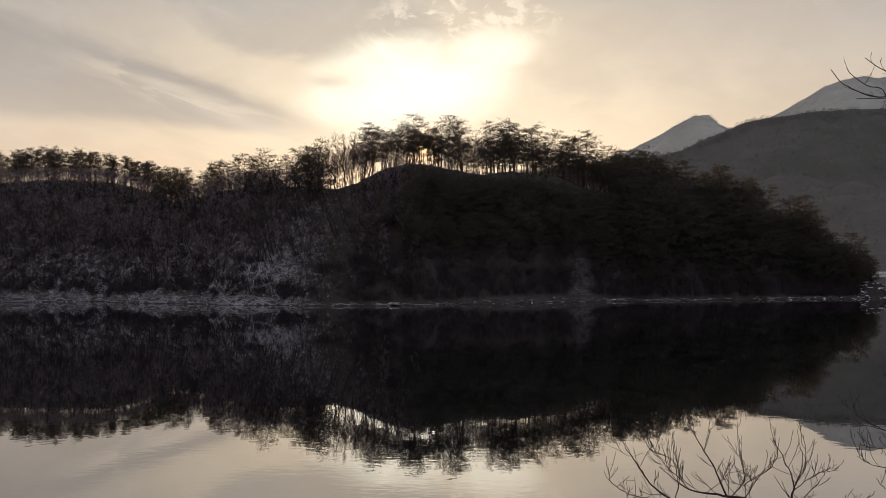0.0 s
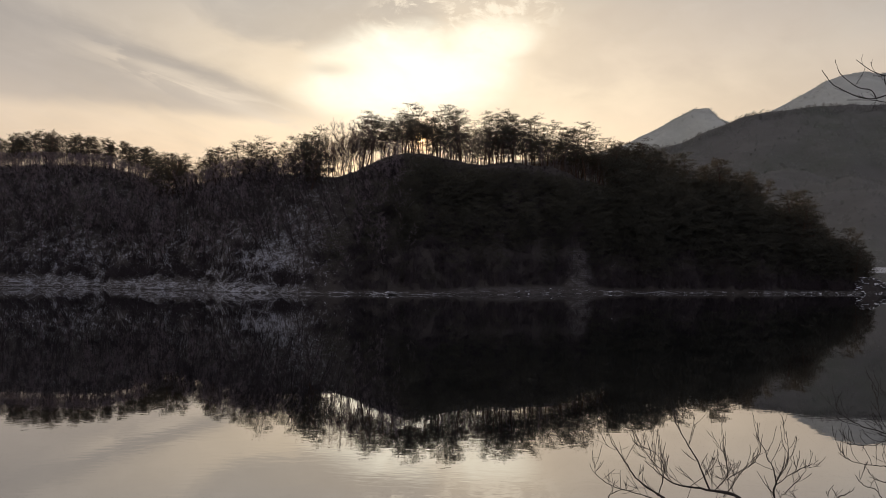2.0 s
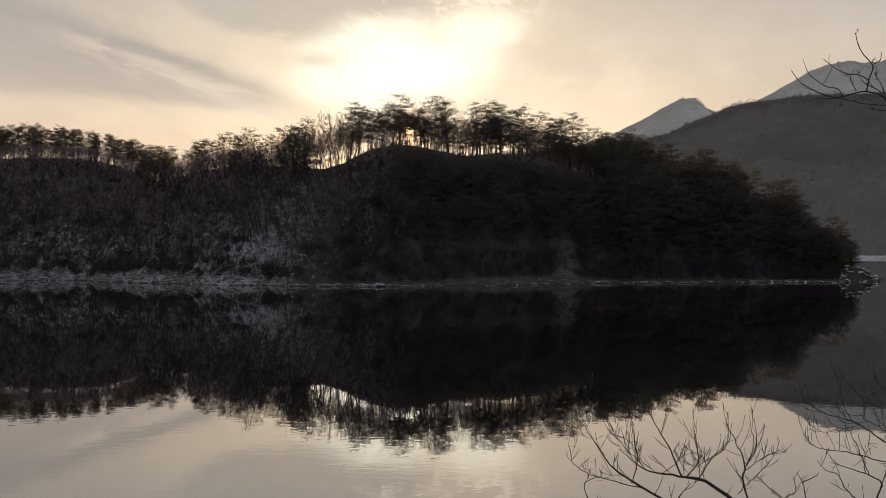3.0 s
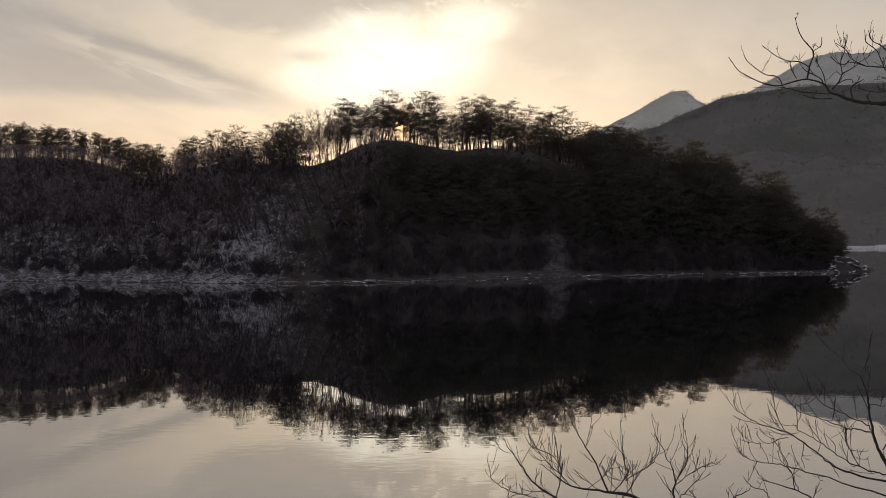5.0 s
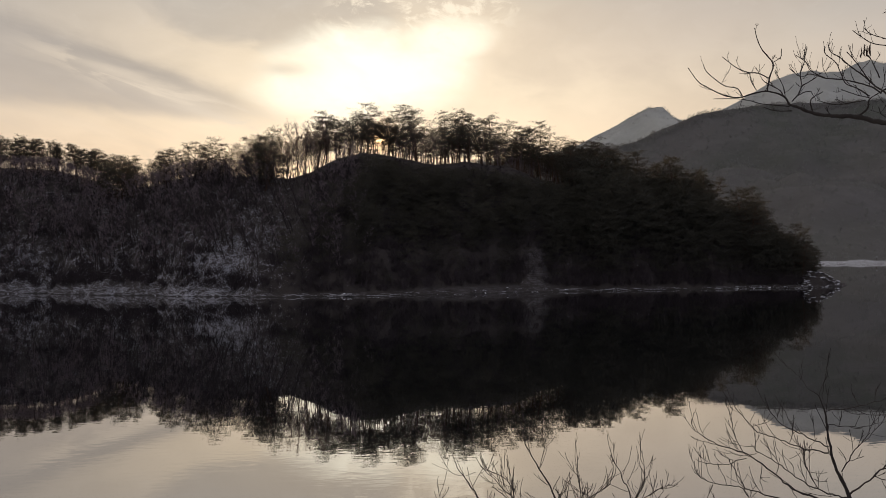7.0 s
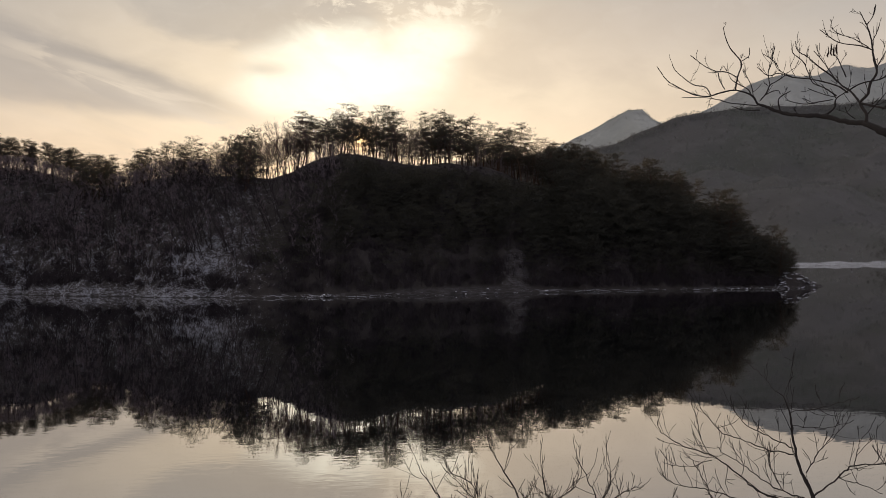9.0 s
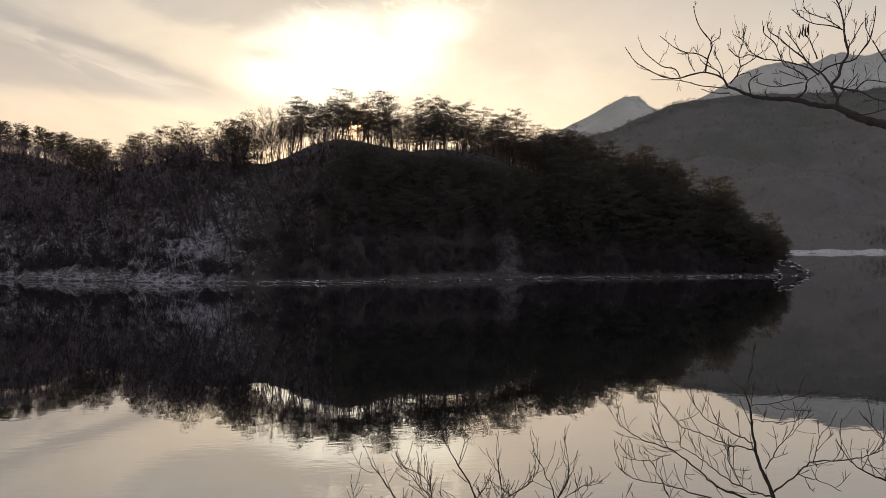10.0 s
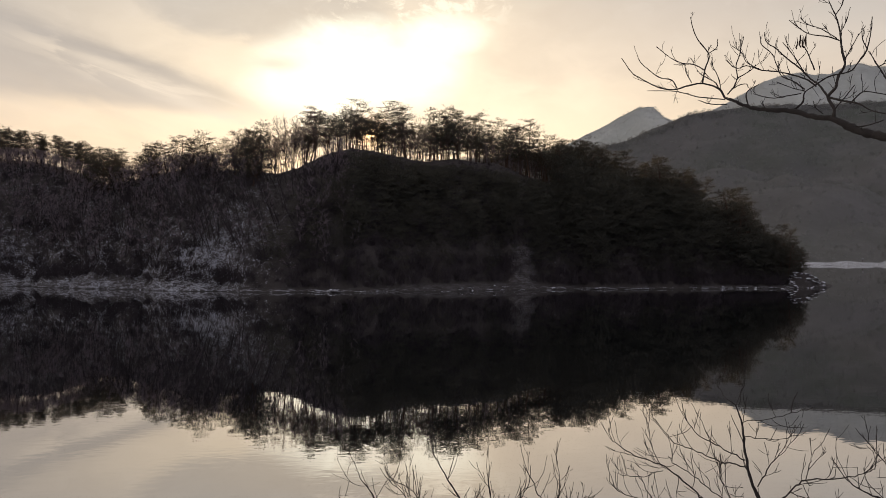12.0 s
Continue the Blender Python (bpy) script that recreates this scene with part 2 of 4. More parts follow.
    give(N, bsdf, col, 0.9, N.bump(f, 0.8, 0.35), 0.15)
    return mat


def mountain_material(name, woods, pale, haze, scale):
    """Winter woods, bare and evergreen, thin snow between the trees; tones paled for haze."""
    mat, N, bsdf = material(name)
    p = place(N)
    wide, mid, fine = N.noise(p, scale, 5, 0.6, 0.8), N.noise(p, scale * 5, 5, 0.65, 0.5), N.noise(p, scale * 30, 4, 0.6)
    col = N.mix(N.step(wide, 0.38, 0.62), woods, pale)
    col = N.mix(N.m("MULTIPLY", N.step(N.m("ADD", N.m("MULTIPLY", mid, 0.75), N.m("MULTIPLY", fine, 0.25)), 0.46, 0.70), 0.7), col, haze)
    give(N, bsdf, col, 0.95, N.bump(N.m("ADD", mid, N.m("MULTIPLY", fine, 0.3)), 0.5, 0.25 / scale * 0.05), 0.05)
    return mat


def water_material():
    mat, N, bsdf = material("lake_water")
    p = place(N)
    x, y, z = N.split(p)
    near = N.step(y, 140.0, 12.0, 0.35, 1.0)
    swell = N.noise(N.xyz(N.m("MULTIPLY", x, 0.35), y, 0.0), 0.55, 1.5, 0.5, 0.6)
    ripple = N.noise(N.xyz(N.m("MULTIPLY", x, 0.7), N.m("MULTIPLY", y, 1.4), 4.0), 2.0, 1, 0.5, 0.3)
    patch = N.step(N.noise(N.xyz(N.m("MULTIPLY", x, 0.3), y, 9.0), 0.06, 2), 0.35, 0.65, 0.5, 1.3)
    h = N.m("MULTIPLY", N.m("MULTIPLY", N.m("ADD", N.m("MULTIPLY", swell, 0.0020), N.m("MULTIPLY", ripple, 0.0013)), near), patch)
    normal = N.bump(h, 1.0, 1.0)
    deep = N.mix(N.noise(p, 0.05, 3), (0.004, 0.005, 0.006), (0.008, 0.009, 0.010))
    give(N, bsdf, deep, 0.015, normal, 0.5)
    bsdf.inputs["IOR"].default_value = 1.33
    # a still skin that mirrors strongly at this low angle
    glossy = N.add("ShaderNodeBsdfGlossy")
    glossy.inputs["Color"].default_value, glossy.inputs["Roughness"].default_value = (0.94, 0.93, 0.93, 1), 0.010
    N.nt.links.new(normal, glossy.inputs["Normal"])
    weight = N.add("ShaderNodeLayerWeight")
    weight.inputs["Blend"].default_value = 0.86
    N.nt.links.new(normal, weight.inputs["Normal"])
    mix = N.add("ShaderNodeMixShader")
    N.nt.links.new(weight.outputs["Fresnel"], mix.inputs[0])
    N.nt.links.new(bsdf.outputs[0], mix.inputs[1])
    N.nt.links.new(glossy.outputs[0], mix.inputs[2])
    out = [n for n in N.nt.nodes if n.type == "OUTPUT_MATERIAL"][0]
    N.nt.links.new(mix.outputs[0], out.inputs[0])
    return mat


def shine_through(mat, share, tint):
    """Thin leaves and twigs let some light through."""
    nt = mat.node_tree
    out = [n for n in nt.nodes if n.type == "OUTPUT_MATERIAL"][0]
    old = out.inputs[0].links[0].from_socket
    back, mix = nt.nodes.new("ShaderNodeBsdfTranslucent"), nt.nodes.new("ShaderNodeMixShader")
    back.inputs[0].default_value, mix.inputs[0].default_value = (*tint, 1), share
    nt.links.new(old, mix.inputs[1]), nt.links.new(back.outputs[0], mix.inputs[2]), nt.links.new(mix.outputs[0], out.inputs[0])


M_HILL, M_WATER = hill_material(), water_material()
M_BARK = plant_material("pine_bark", (0.045, 0.032, 0.026), (0.13, 0.075, 0.05), 2.0)
M_NEEDLE = plant_material("pine_needles", (0.018, 0.020, 0.016), (0.068, 0.069, 0.058), 0.6)
M_TWIG = plant_material("bare_twigs", (0.07, 0.058, 0.055), (0.17, 0.148, 0.143), 1.2)
M_BRUSH = plant_material("brushwood", (0.030, 0.025, 0.026), (0.105, 0.084, 0.090), 0.5)
# thicket twigs painted paler and bluer, in place of a veil of glare
M_THICKET = plant_material("hazed_twigs", (0.075, 0.064, 0.075), (0.28, 0.238, 0.27), 0.8)
M_BOARDS = plant_material("weathered_boards", (0.10, 0.10, 0.10), (0.16, 0.155, 0.15), 1.0)
M_STEM = plant_material("dark_stems", (0.022, 0.018, 0.019), (0.075, 0.060, 0.060), 1.0)
M_NEAR = plant_material("near_bark", (0.020, 0.017, 0.015), (0.075, 0.062, 0.052), 14.0, 0.75)
M_POD = plant_material("seed_pods", (0.02, 0.014, 0.010), (0.07, 0.045, 0.03), 30.0)
M_ROCK = snowy_rock("snowy_rock", (0.045, 0.043, 0.042), (0.13, 0.12, 0.115), 0.5)
# mountain woods coloured lighter than the hill's, with some haze painted in
M_MID = mountain_material("hazed_mountain_woods", (0.116, 0.122, 0.102), (0.146, 0.140, 0.130), (0.186, 0.175, 0.166), 0.006)
# distant woods painted pale grey: aerial haze put into the base colour
M_FAR = mountain_material("hazy_far_woods", (0.46, 0.465, 0.415), (0.52, 0.52, 0.465), (0.60, 0.60, 0.54), 0.004)
# trees on that slope lightened too, since no haze lies before them
M_FARTREE = plant_material("hazed_mountain_trees", (0.225, 0.228, 0.205), (0.27, 0.262, 0.245), 0.012)
# ridge trees carry the same painted haze
M_PEAKTREE = plant_material("hazy_ridge_trees", (0.46, 0.455, 0.42), (0.6, 0.59, 0.55), 0.02)
M_SHORE = snowy_rock("snowy_shore", (0.10, 0.09, 0.08), (0.22, 0.20, 0.18), 0.93)
M_BANK = snowy_rock("near_bank", (0.06, 0.05, 0.04), (0.16, 0.13, 0.10), 0.8)
M_PAINT = plant_material("weathered_paint", (0.40, 0.40, 0.41), (0.55, 0.55, 0.56), 1.0)

shine_through(M_FARTREE, 0.2, (0.3, 0.29, 0.27)), shine_through(M_NEEDLE, 0.3, (0.17, 0.145, 0.10)), shine_through(M_TWIG, 0.28, (0.30, 0.20, 0.15)), shine_through(M_THICKET, 0.25, (0.30, 0.21, 0.16))


# ---- mesh helpers ----
def link(name, chunks, mat, parent=None, smooth=False):
    """One mesh object out of pieces (vertices, faces), each an array; the faces of a piece have one number of corners."""
    verts, loops, starts, base, at = [], [], [], 0, 0
    for v, f in chunks:
        verts.append(v)
        loops.append((f + base).ravel())
        starts.append(at + np.arange(len(f)) * f.shape[1])
        base, at = base + len(v), at + f.size
    verts, loops, starts = np.concatenate(verts), np.concatenate(loops), np.concatenate(starts)
    me = bpy.data.meshes.new(name)
    me.vertices.add(len(verts)), me.loops.add(len(loops)), me.polygons.add(len(starts))
    me.vertices.foreach_set("co", verts.astype(np.float32).ravel())
    me.loops.foreach_set("vertex_index", loops.astype(np.int32))
    me.polygons.foreach_set("loop_start", starts.astype(np.int32))
    me.update(calc_edges=True)
    me.polygons.foreach_set("use_smooth", np.full(len(starts), smooth))
    me.materials.append(mat)
    ob = new(name, me)
    if parent:
        ob.parent = parent
    return ob


def unit(v):
    return v / (np.linalg.norm(v, axis=-1, keepdims=True) + 1e-9)


def tube(path, radii, sides=4):
    """A tapered tube along a path."""
    path, radii = np.asarray(path, float), np.asarray(radii, float)
    t = unit(np.gradient(path, axis=0))
    ref = np.array([0.31, 0.87, 0.38]) if abs(t[0] @ [0.31, 0.87, 0.38]) < 0.9 else np.array([1.0, 0, 0])
    a = unit(np.cross(t, ref))
    b = np.cross(t, a)
    ang = np.arange(sides) * 2 * np.pi / sides
    v = path[:, None] + radii[:, None, None] * (np.cos(ang)[None, :, None] * a[:, None] + np.sin(ang)[None, :, None] * b[:, None])
    i = np.arange(len(path) - 1)[:, None] * sides
    j = np.arange(sides)[None]
    k = (j + 1) % sides
    f = np.stack([i + j, i + k, i + sides + k, i + sides + j], -1).reshape(-1, 4)
    return v.reshape(-1, 3), f


def wander(rng, start, way, length, n, bend=0.15, lift=0.0):
    """A crooked path."""
    pts, d = [np.array(start, float)], unit(np.array(way, float))
    for _ in range(n):
        d = unit(d + rng.normal(0, bend, 3) + (0, 0, lift))
        pts.append(pts[-1] + d * length / n)
    return np.array(pts)


def blades(rng, base, way, length, width):
    """Many thin triangles: twigs or needles."""
    side = unit(np.cross(way, rng.normal(0, 1, way.shape)))
    v = np.stack([base - side * width[:, None] / 2, base + side * width[:, None] / 2, base + way * length[:, None]], 1)
    return v.reshape(-1, 3), np.arange(3 * len(base)).reshape(-1, 3)


def thing(name, label, category, group=""):
    ob = new(name)
    ob.empty_display_size = 0.2
    return tagged(ob, label, category, group)


# ---- plants ----
def pine_pieces(rng, height, bare=0.45, spread=2.3, clumps=24, needles=44, fine=1.0, flat=0.24):
    """Trunk and limbs, and the needles, of a red pine: crooked stem, flat layered tufts towards the top."""
    wood, leaf = [], []
    stem = wander(rng, (0, 0, -0.4), (rng.normal(0, 0.06), rng.normal(0, 0.06), 1), height, 7, 0.06, 0.05)
    r0 = 0.012 * height + 0.03
    wood.append(tube(stem, np.linspace(r0, 0.03, 8), 5))
    for k in range(clumps):
        s = bare + (1 - bare) * (k + rng.random()) / clumps
        at = np.array([np.interp(s * 7, range(8), stem[:, c]) for c in range(3)])
        a = k * 2.4 + rng.normal(0, 0.5)
        u = (s - bare) / (1 - bare)
        reach = spread * (0.35 + 0.75 * math.sin(math.pi * min(1, 0.22 + 0.72 * u))) * rng.uniform(0.55, 1.1)
        arm = wander(rng, at, (math.cos(a), math.sin(a), 0.02 + 0.5 * u * u), reach, 3, 0.16, 0.05)
        wood.append(tube(arm, np.linspace(r0 * 0.32 * (1.1 - 0.5 * u), 0.012, 4), 3))
        tips = [(arm[-1], 0.8), (arm[2], 0.6)] + [(arm[2] + unit(rng.normal(0, 1, 3) * (1, 1, 0.2)) * reach * 0.3, 0.7) for _ in range(2)]
        for tuft, size in tips:
            n = int(needles * 0.55 * size * rng.uniform(0.7, 1.3))
            rad = rng.uniform(0.35, 0.62) * size * (0.75 + 0.1 * spread)
            q = rng.normal(0, 1, (n, 3)) * (rad * 0.72, rad * 0.72, rad * flat) + tuft + (0, 0, 0.1)
            out = unit((q - tuft) * (1, 1, 0.7) + rng.normal(0, 0.25, (n, 3)) * rad + (0, 0, 0.3 * rad))
            leaf.append(blades(rng, q, out, rng.uniform(0.22, 0.42, n) * fine, rng.uniform(0.045, 0.085, n) * fine))
    for _ in range(3):                       # dead stubs on the bare stem
        s = rng.uniform(0.4, 1.0) * bare
        at = np.array([np.interp(s * 7, range(8), stem[:, c]) for c in range(3)])
        a = rng.uniform(0, 6.28)
        wood.append(tube(wander(rng, at, (math.cos(a), math.sin(a), 0.1), rng.uniform(0.5, 1.4), 2, 0.2), (0.03, 0.02, 0.008), 3))
    return wood, leaf


def bare_pieces(rng, height, spread=0.33, limbs=13, stems=1, fat=1.0, low=0.28, m=14, sides=5):
    """A leafless broad-leaved tree: stem and limbs, and its fine twigs."""
    wood, twig = [], []
    for _ in range(stems):
        lean = rng.normal(0, 0.10 if stems == 1 else 0.28, 2)
        h = height * rng.uniform(0.8, 1.0)
        stem = wander(rng, (rng.normal(0, 0.1), rng.normal(0, 0.1), -0.4), (*lean, 1), h, 6, 0.07, 0.05)
        r0 = (0.009 * height + 0.02) * min(fat, 1.0)
        wood.append(tube(stem, np.linspace(r0, 0.015, 7), sides))
        for k in range(limbs):
            s = low + (0.98 - low) * (k + rng.random()) / limbs
            at = np.array([np.interp(s * 6, range(7), stem[:, c]) for c in range(3)])
            a = k * 2.4 + rng.normal(0, 0.6)
            reach = h * spread * (1.15 - 0.8 * s) * rng.uniform(0.6, 1.1)
            arm = wander(rng, at, (math.cos(a), math.sin(a), 0.9), reach, 4, 0.16, 0.10)
            wood.append(tube(arm, np.linspace(r0 * 0.35 * (1.2 - s), 0.012, 5), 3))
            t = rng.uniform(0.8, 4, m)
            base = np.stack([np.interp(t, range(5), arm[:, c]) for c in range(3)], 1)
            way = unit(unit(arm[-1] - arm[0]) + rng.normal(0, 0.55, (m, 3)) + (0, 0, 0.25))
            ln = rng.uniform(0.4, 1.1, m) * (0.4 + 0.09 * h)
            twig.append(blades(rng, base, way, ln, np.full(m, 0.05 * fat)))
            b2 = np.repeat(base + way * (ln * 0.5)[:, None], 2, 0)
            w2 = unit(np.repeat(way, 2, 0) + rng.normal(0, 0.6, (2 * m, 3)))
            twig.append(blades(rng, b2, w2, np.repeat(ln, 2) * 0.5, np.full(2 * m, 0.04 * fat)))
    return wood, twig


def brush_pieces(rng, n=34, height=1.6):
    q = rng.normal(0, 0.35, (n, 3)) * (1, 1, 0)
    way = unit(rng.normal(0, 0.45, (n, 3)) * (1, 1, 0.2) + (0, 0, 1))
    ln = rng.uniform(0.5, 1.1, n) * height
    v1 = blades(rng, q, way, ln, np.full(n, 0.07))
    q2 = q + way * (ln * rng.uniform(0.3, 0.7, n))[:, None]
    return [v1, blades(rng, q2, unit(way + rng.normal(0, 0.6, (n, 3))), ln * 0.5, np.full(n, 0.05))]


def merged(chunks):
    v, f, base = [], [], 0
    for a, b in chunks:
        if b.shape[1] == 4:
            b = np.concatenate([b[:, :3], b[:, [0, 2, 3]]])
        v.append(a), f.append(b + base)
        base += len(a)
    return np.concatenate(v), np.concatenate(f)


def scatter(rng, kinds, spots, sizes, tilt=0.05):
    """Copies of a few prototypes (vertices, triangles) at many spots, joined."""
    out = []
    for k, (v, f) in enumerate(kinds):
        mine = np.arange(len(spots)) % len(kinds) == k
        p, s = spots[mine], sizes[mine]
        a = rng.uniform(0, 6.28, len(p))
        c, d = np.cos(a)[:, None], np.sin(a)[:, None]
        x = (c * v[None, :, 0] - d * v[None, :, 1]) * s[:, None]
        y = (d * v[None, :, 0] + c * v[None, :, 1]) * s[:, None]
        z = np.repeat(v[None, :, 2], len(p), 0) * s[:, None]
        x = x + z * rng.normal(0, tilt, (len(p), 1))
        vv = np.stack([x, y, z], -1) + p[:, None]
        ff = f[None] + (np.arange(len(p)) * len(v))[:, None, None]
        out.append((vv.reshape(-1, 3), ff.reshape(-1, 3)))
    return out


# ---- ground, hill, water, mountains ----
SHORE_X = (-420, -130, -90, -76, -70.5, -66.5, -52, -38, -27, -17, -8, 10, 27, 58, 80, 92, 99, 104)
SHORE_Y = (190, 160, 154, 154.5, 157, 150.5, 146, 139.5, 136.5, 134, 134.5, 138.5, 144, 147, 149, 153, 162, 190)
RIDGE_X = (-420, -120, -97, -82, -73, -65, -56, -45, -36, -24, -20, -14, -8, -3, 4, 9, 16, 23, 30, 37, 46, 53, 58, 64, 70, 76, 82, 88, 94, 100)
RIDGE_Z = (28, 26.5, 27, 26, 23.5, 20.5, 21.5, 24.2, 23.8, 23.4, 25, 28, 29.8, 29.2, 27.6, 26.6, 27.0, 25.9, 24.4, 22.6, 21.3, 19.6, 18.4, 17.2, 14.6, 11.4, 8.6, 5.4, 2, 0.5)


def shore_y(x):
    wob = 0.7 * np.sin(x * 0.37) + 0.5 * np.sin(x * 0.83 + 1) + 0.35 * np.sin(x * 1.9 + 2)
    return np.interp(x, SHORE_X, SHORE_Y) + wob


def ridge_y(x):
    return np.interp(x, (-420, -90, -30, 0, 35, 60, 100), (226, 190, 172, 172, 172, 166, 166))


def rough(x, y, scale, seed=0.0):
    return np.array([noise.fractal((a * scale + seed, b * scale, seed), 0.9, 2.1, 4) for a, b in zip(np.ravel(x), np.ravel(y))]).reshape(np.shape(x))


def hill_z(x, y):
    """Height of the wooded hill across the lake (without its small bumps)."""
    x, y = np.asarray(x, float), np.asarray(y, float)
    s, r = shore_y(x), ridge_y(x)
    u = (y - s) / np.maximum(r - s, 4)
    top = np.interp(x, RIDGE_X, RIDGE_Z)
    uc = np.clip(u, 0, 1)
    rise = 1 - (1 - uc) ** 1.35
    back = np.clip((y - r) / 60, 0, 1)
    z = top * rise * (1 - 0.55 * back ** 1.5)
    bank = np.clip((y - s) / 1.8, 0, 1) ** 0.7 * np.interp(x, (-90, -72, -69, -66, -50, -38, -28, -18, -2, 6, 20, 26, 31, 100), (2.1, 2.0, 1.0, 2.1, 2.0, 1.6, 1.3, 0.45, 0.5, 0.9, 1.2, 1.7, 0.5, 0.35))
    z = np.maximum(z * np.clip((y - s - 1.5) / 4, 0, 1), 0) + bank
    z = np.maximum(z, 3.0 * (1 - ((x - 86.8) / np.where(x > 86.8, 8.0, 4.5)) ** 2 - ((y - s - 2.6) / 3.4) ** 2))      # heap of stones
    edge = np.interp(y, (140, 158, 172, 200, 260, 320), (99, 99, 94, 82, 55, 30)) - x      # the point turns back behind
    z = np.where(edge < 12, np.minimum(z, edge * 0.75), z)
    z = np.maximum(z, -2.2)
    return np.where(y < s, np.maximum((y - s) * 0.45, -2.2), z)


def sheet(name, xs, ys, zf, mat, smooth=True):
    gx, gy = np.meshgrid(xs, ys)
    v = np.stack([gx, gy, zf(gx, gy)], -1).reshape(-1, 3)
    n = len(xs)
    i = (np.arange(len(ys) - 1)[:, None] * n + np.arange(n - 1)[None]).ravel()
    return link(name, [(v, np.stack([i, i + 1, i + n + 1, i + n], 1))], mat, None, smooth)


def spaced(*stretches):
    """Grid lines: (from, to, step) stretch by stretch."""
    return np.unique(np.concatenate([np.arange(a, b + 1e-6, s) for a, b, s in stretches]).round(3))


def ground_z(x, y):
    lake = (x > -600) & (x < 800) & (y > 6) & (y < 372)
    z = np.where(lake, -3.0, 0.9)
    z = np.where(y < 9, 5.0, z)
    return z + 0.2 * np.sin(x * 0.013) * np.sin(y * 0.017)


tagged(sheet("ground", spaced((-4000, -800, 200), (-800, 1000, 40), (1000, 4000, 200)), spaced((-1500, -40, 80), (-40, 20, 2), (20, 400, 10), (400, 4800, 200)), ground_z, M_SHORE),
       "snow-dusted ground around the lake", "ground", kind="structure")
tagged(sheet("water", np.array((-1500.0, 1500.0)), np.array((2.0, 372.0)), lambda x, y: 0 * x, M_WATER),
       "still dark lake mirroring the hill and sky", "lake", kind="structure")
tagged(sheet("hill", spaced((-420, -125, 3), (-125, 106, 0.9)), spaced((124, 186, 0.9), (186, 300, 4)),
             lambda x, y: hill_z(x, y) + np.where(y > shore_y(x) + 0.4, 0.5, 0.0) * rough(x, y, 0.22) + np.where(y > shore_y(x) + 0.2, 0.16, 0.0) * rough(x, y, 1.1, 5.0), M_HILL),
       "steep wooded hill with leaf litter and broken snow", "hill", kind="structure")


def bank_z(x, y):
    return np.where(y < 1.4, 6.4, np.maximum(6.4 - 0.64 * (y - 1.4), -3.5)) + 0.12 * rough(x, y, 0.7, 3.0)


tagged(sheet("bank", spaced((-120, -12, 6), (-12, 16, 0.5), (16, 130, 6)), spaced((-30, 0, 3), (0, 18, 0.5)), bank_z, M_BANK),
       "steep earth bank above the near shore", "bank", kind="structure")


def mountain(name, label, ridge, y0, y1, depth, mat, bumps, cell, seed):
    """A wooded mountain: a ridge line of (x, height) at y1, falling to the ground at y0."""
    rx, rz = zip(*ridge)

    def zf(x, y):
        u = np.clip((y - y0) / (y1 - y0), 0, 1)
        top = np.interp(x, rx, rz)
        spur = rough(x, y, 1.0 / bumps, seed)
        z = top * (0.62 * u + 0.38 * u * u) + spur * top * 0.16 * np.sin(np.pi * u) + rough(x, y, 6.0 / bumps, seed + 9) * top * 0.018
        return np.where(y > y1, top * np.clip(1 - (y - y1) / depth, 0, 1), z) - 0.5

    tagged(sheet(name, np.arange(rx[0], rx[-1] + 1, cell), np.concatenate([np.linspace(y0, y1, int((y1 - y0) / cell) + 1), [y1 + 0.6, y1 + depth * 0.3, y1 + depth]]), zf, mat),
           label, "mountain", kind="structure")
    return zf


MID_RIDGE = [(-700, 40), (-250, 60), (60, 94), (170, 105), (205, 110), (228, 114), (240, 118), (256, 126), (282, 136), (303, 145.5), (312, 146), (330, 149.5), (367, 154.5), (410, 157), (450, 158), (500, 161), (560, 170), (640, 182), (900, 180), (1300, 140)]
FAR_RIDGE = [(-1600, 150), (-600, 120), (200, 175), (336, 209), (366, 223), (389, 236), (417, 249), (444, 263), (473, 278), (498, 290), (533, 294), (547, 278), (563, 272), (590, 262), (640, 285), (677, 303), (713, 323), (759, 350), (789, 362), (843, 373), (867, 367), (903, 370), (939, 390), (976, 390), (1012, 385), (1060, 402), (1100, 426), (1250, 470), (1500, 420), (2400, 300)]
mid_z = mountain("mountain", "dark wooded mountain behind the far shore, thinly snowy, lightened for haze", MID_RIDGE, 374, 750, 500, M_MID, 110.0, 7.0, 2.0)
far_z = mountain("mountain_far", "distant mountain range, colour paled to stand for haze", FAR_RIDGE, 900, 1500, 700, M_FAR, 260.0, 10.0, 6.0)

# ---- woods on the mountains ----
rng = np.random.default_rng(11)


def tuft_tree(rng, n, h):
    """A far tree: an uneven spray of small faces round a stem."""
    q = rng.normal(0, 1, (n, 3)) * (0.22 * h, 0.22 * h, 0.19 * h) + (0, 0, 0.52 * h)
    crown = blades(rng, q, unit(rng.normal(0, 1, (n, 3))), rng.uniform(0.10, 0.22, n) * h, rng.uniform(0.10, 0.20, n) * h)
    return merged([tube(((0, 0, -1), (0, 0, 0.7 * h)), (0.025 * h, 0.008 * h), 3), crown])


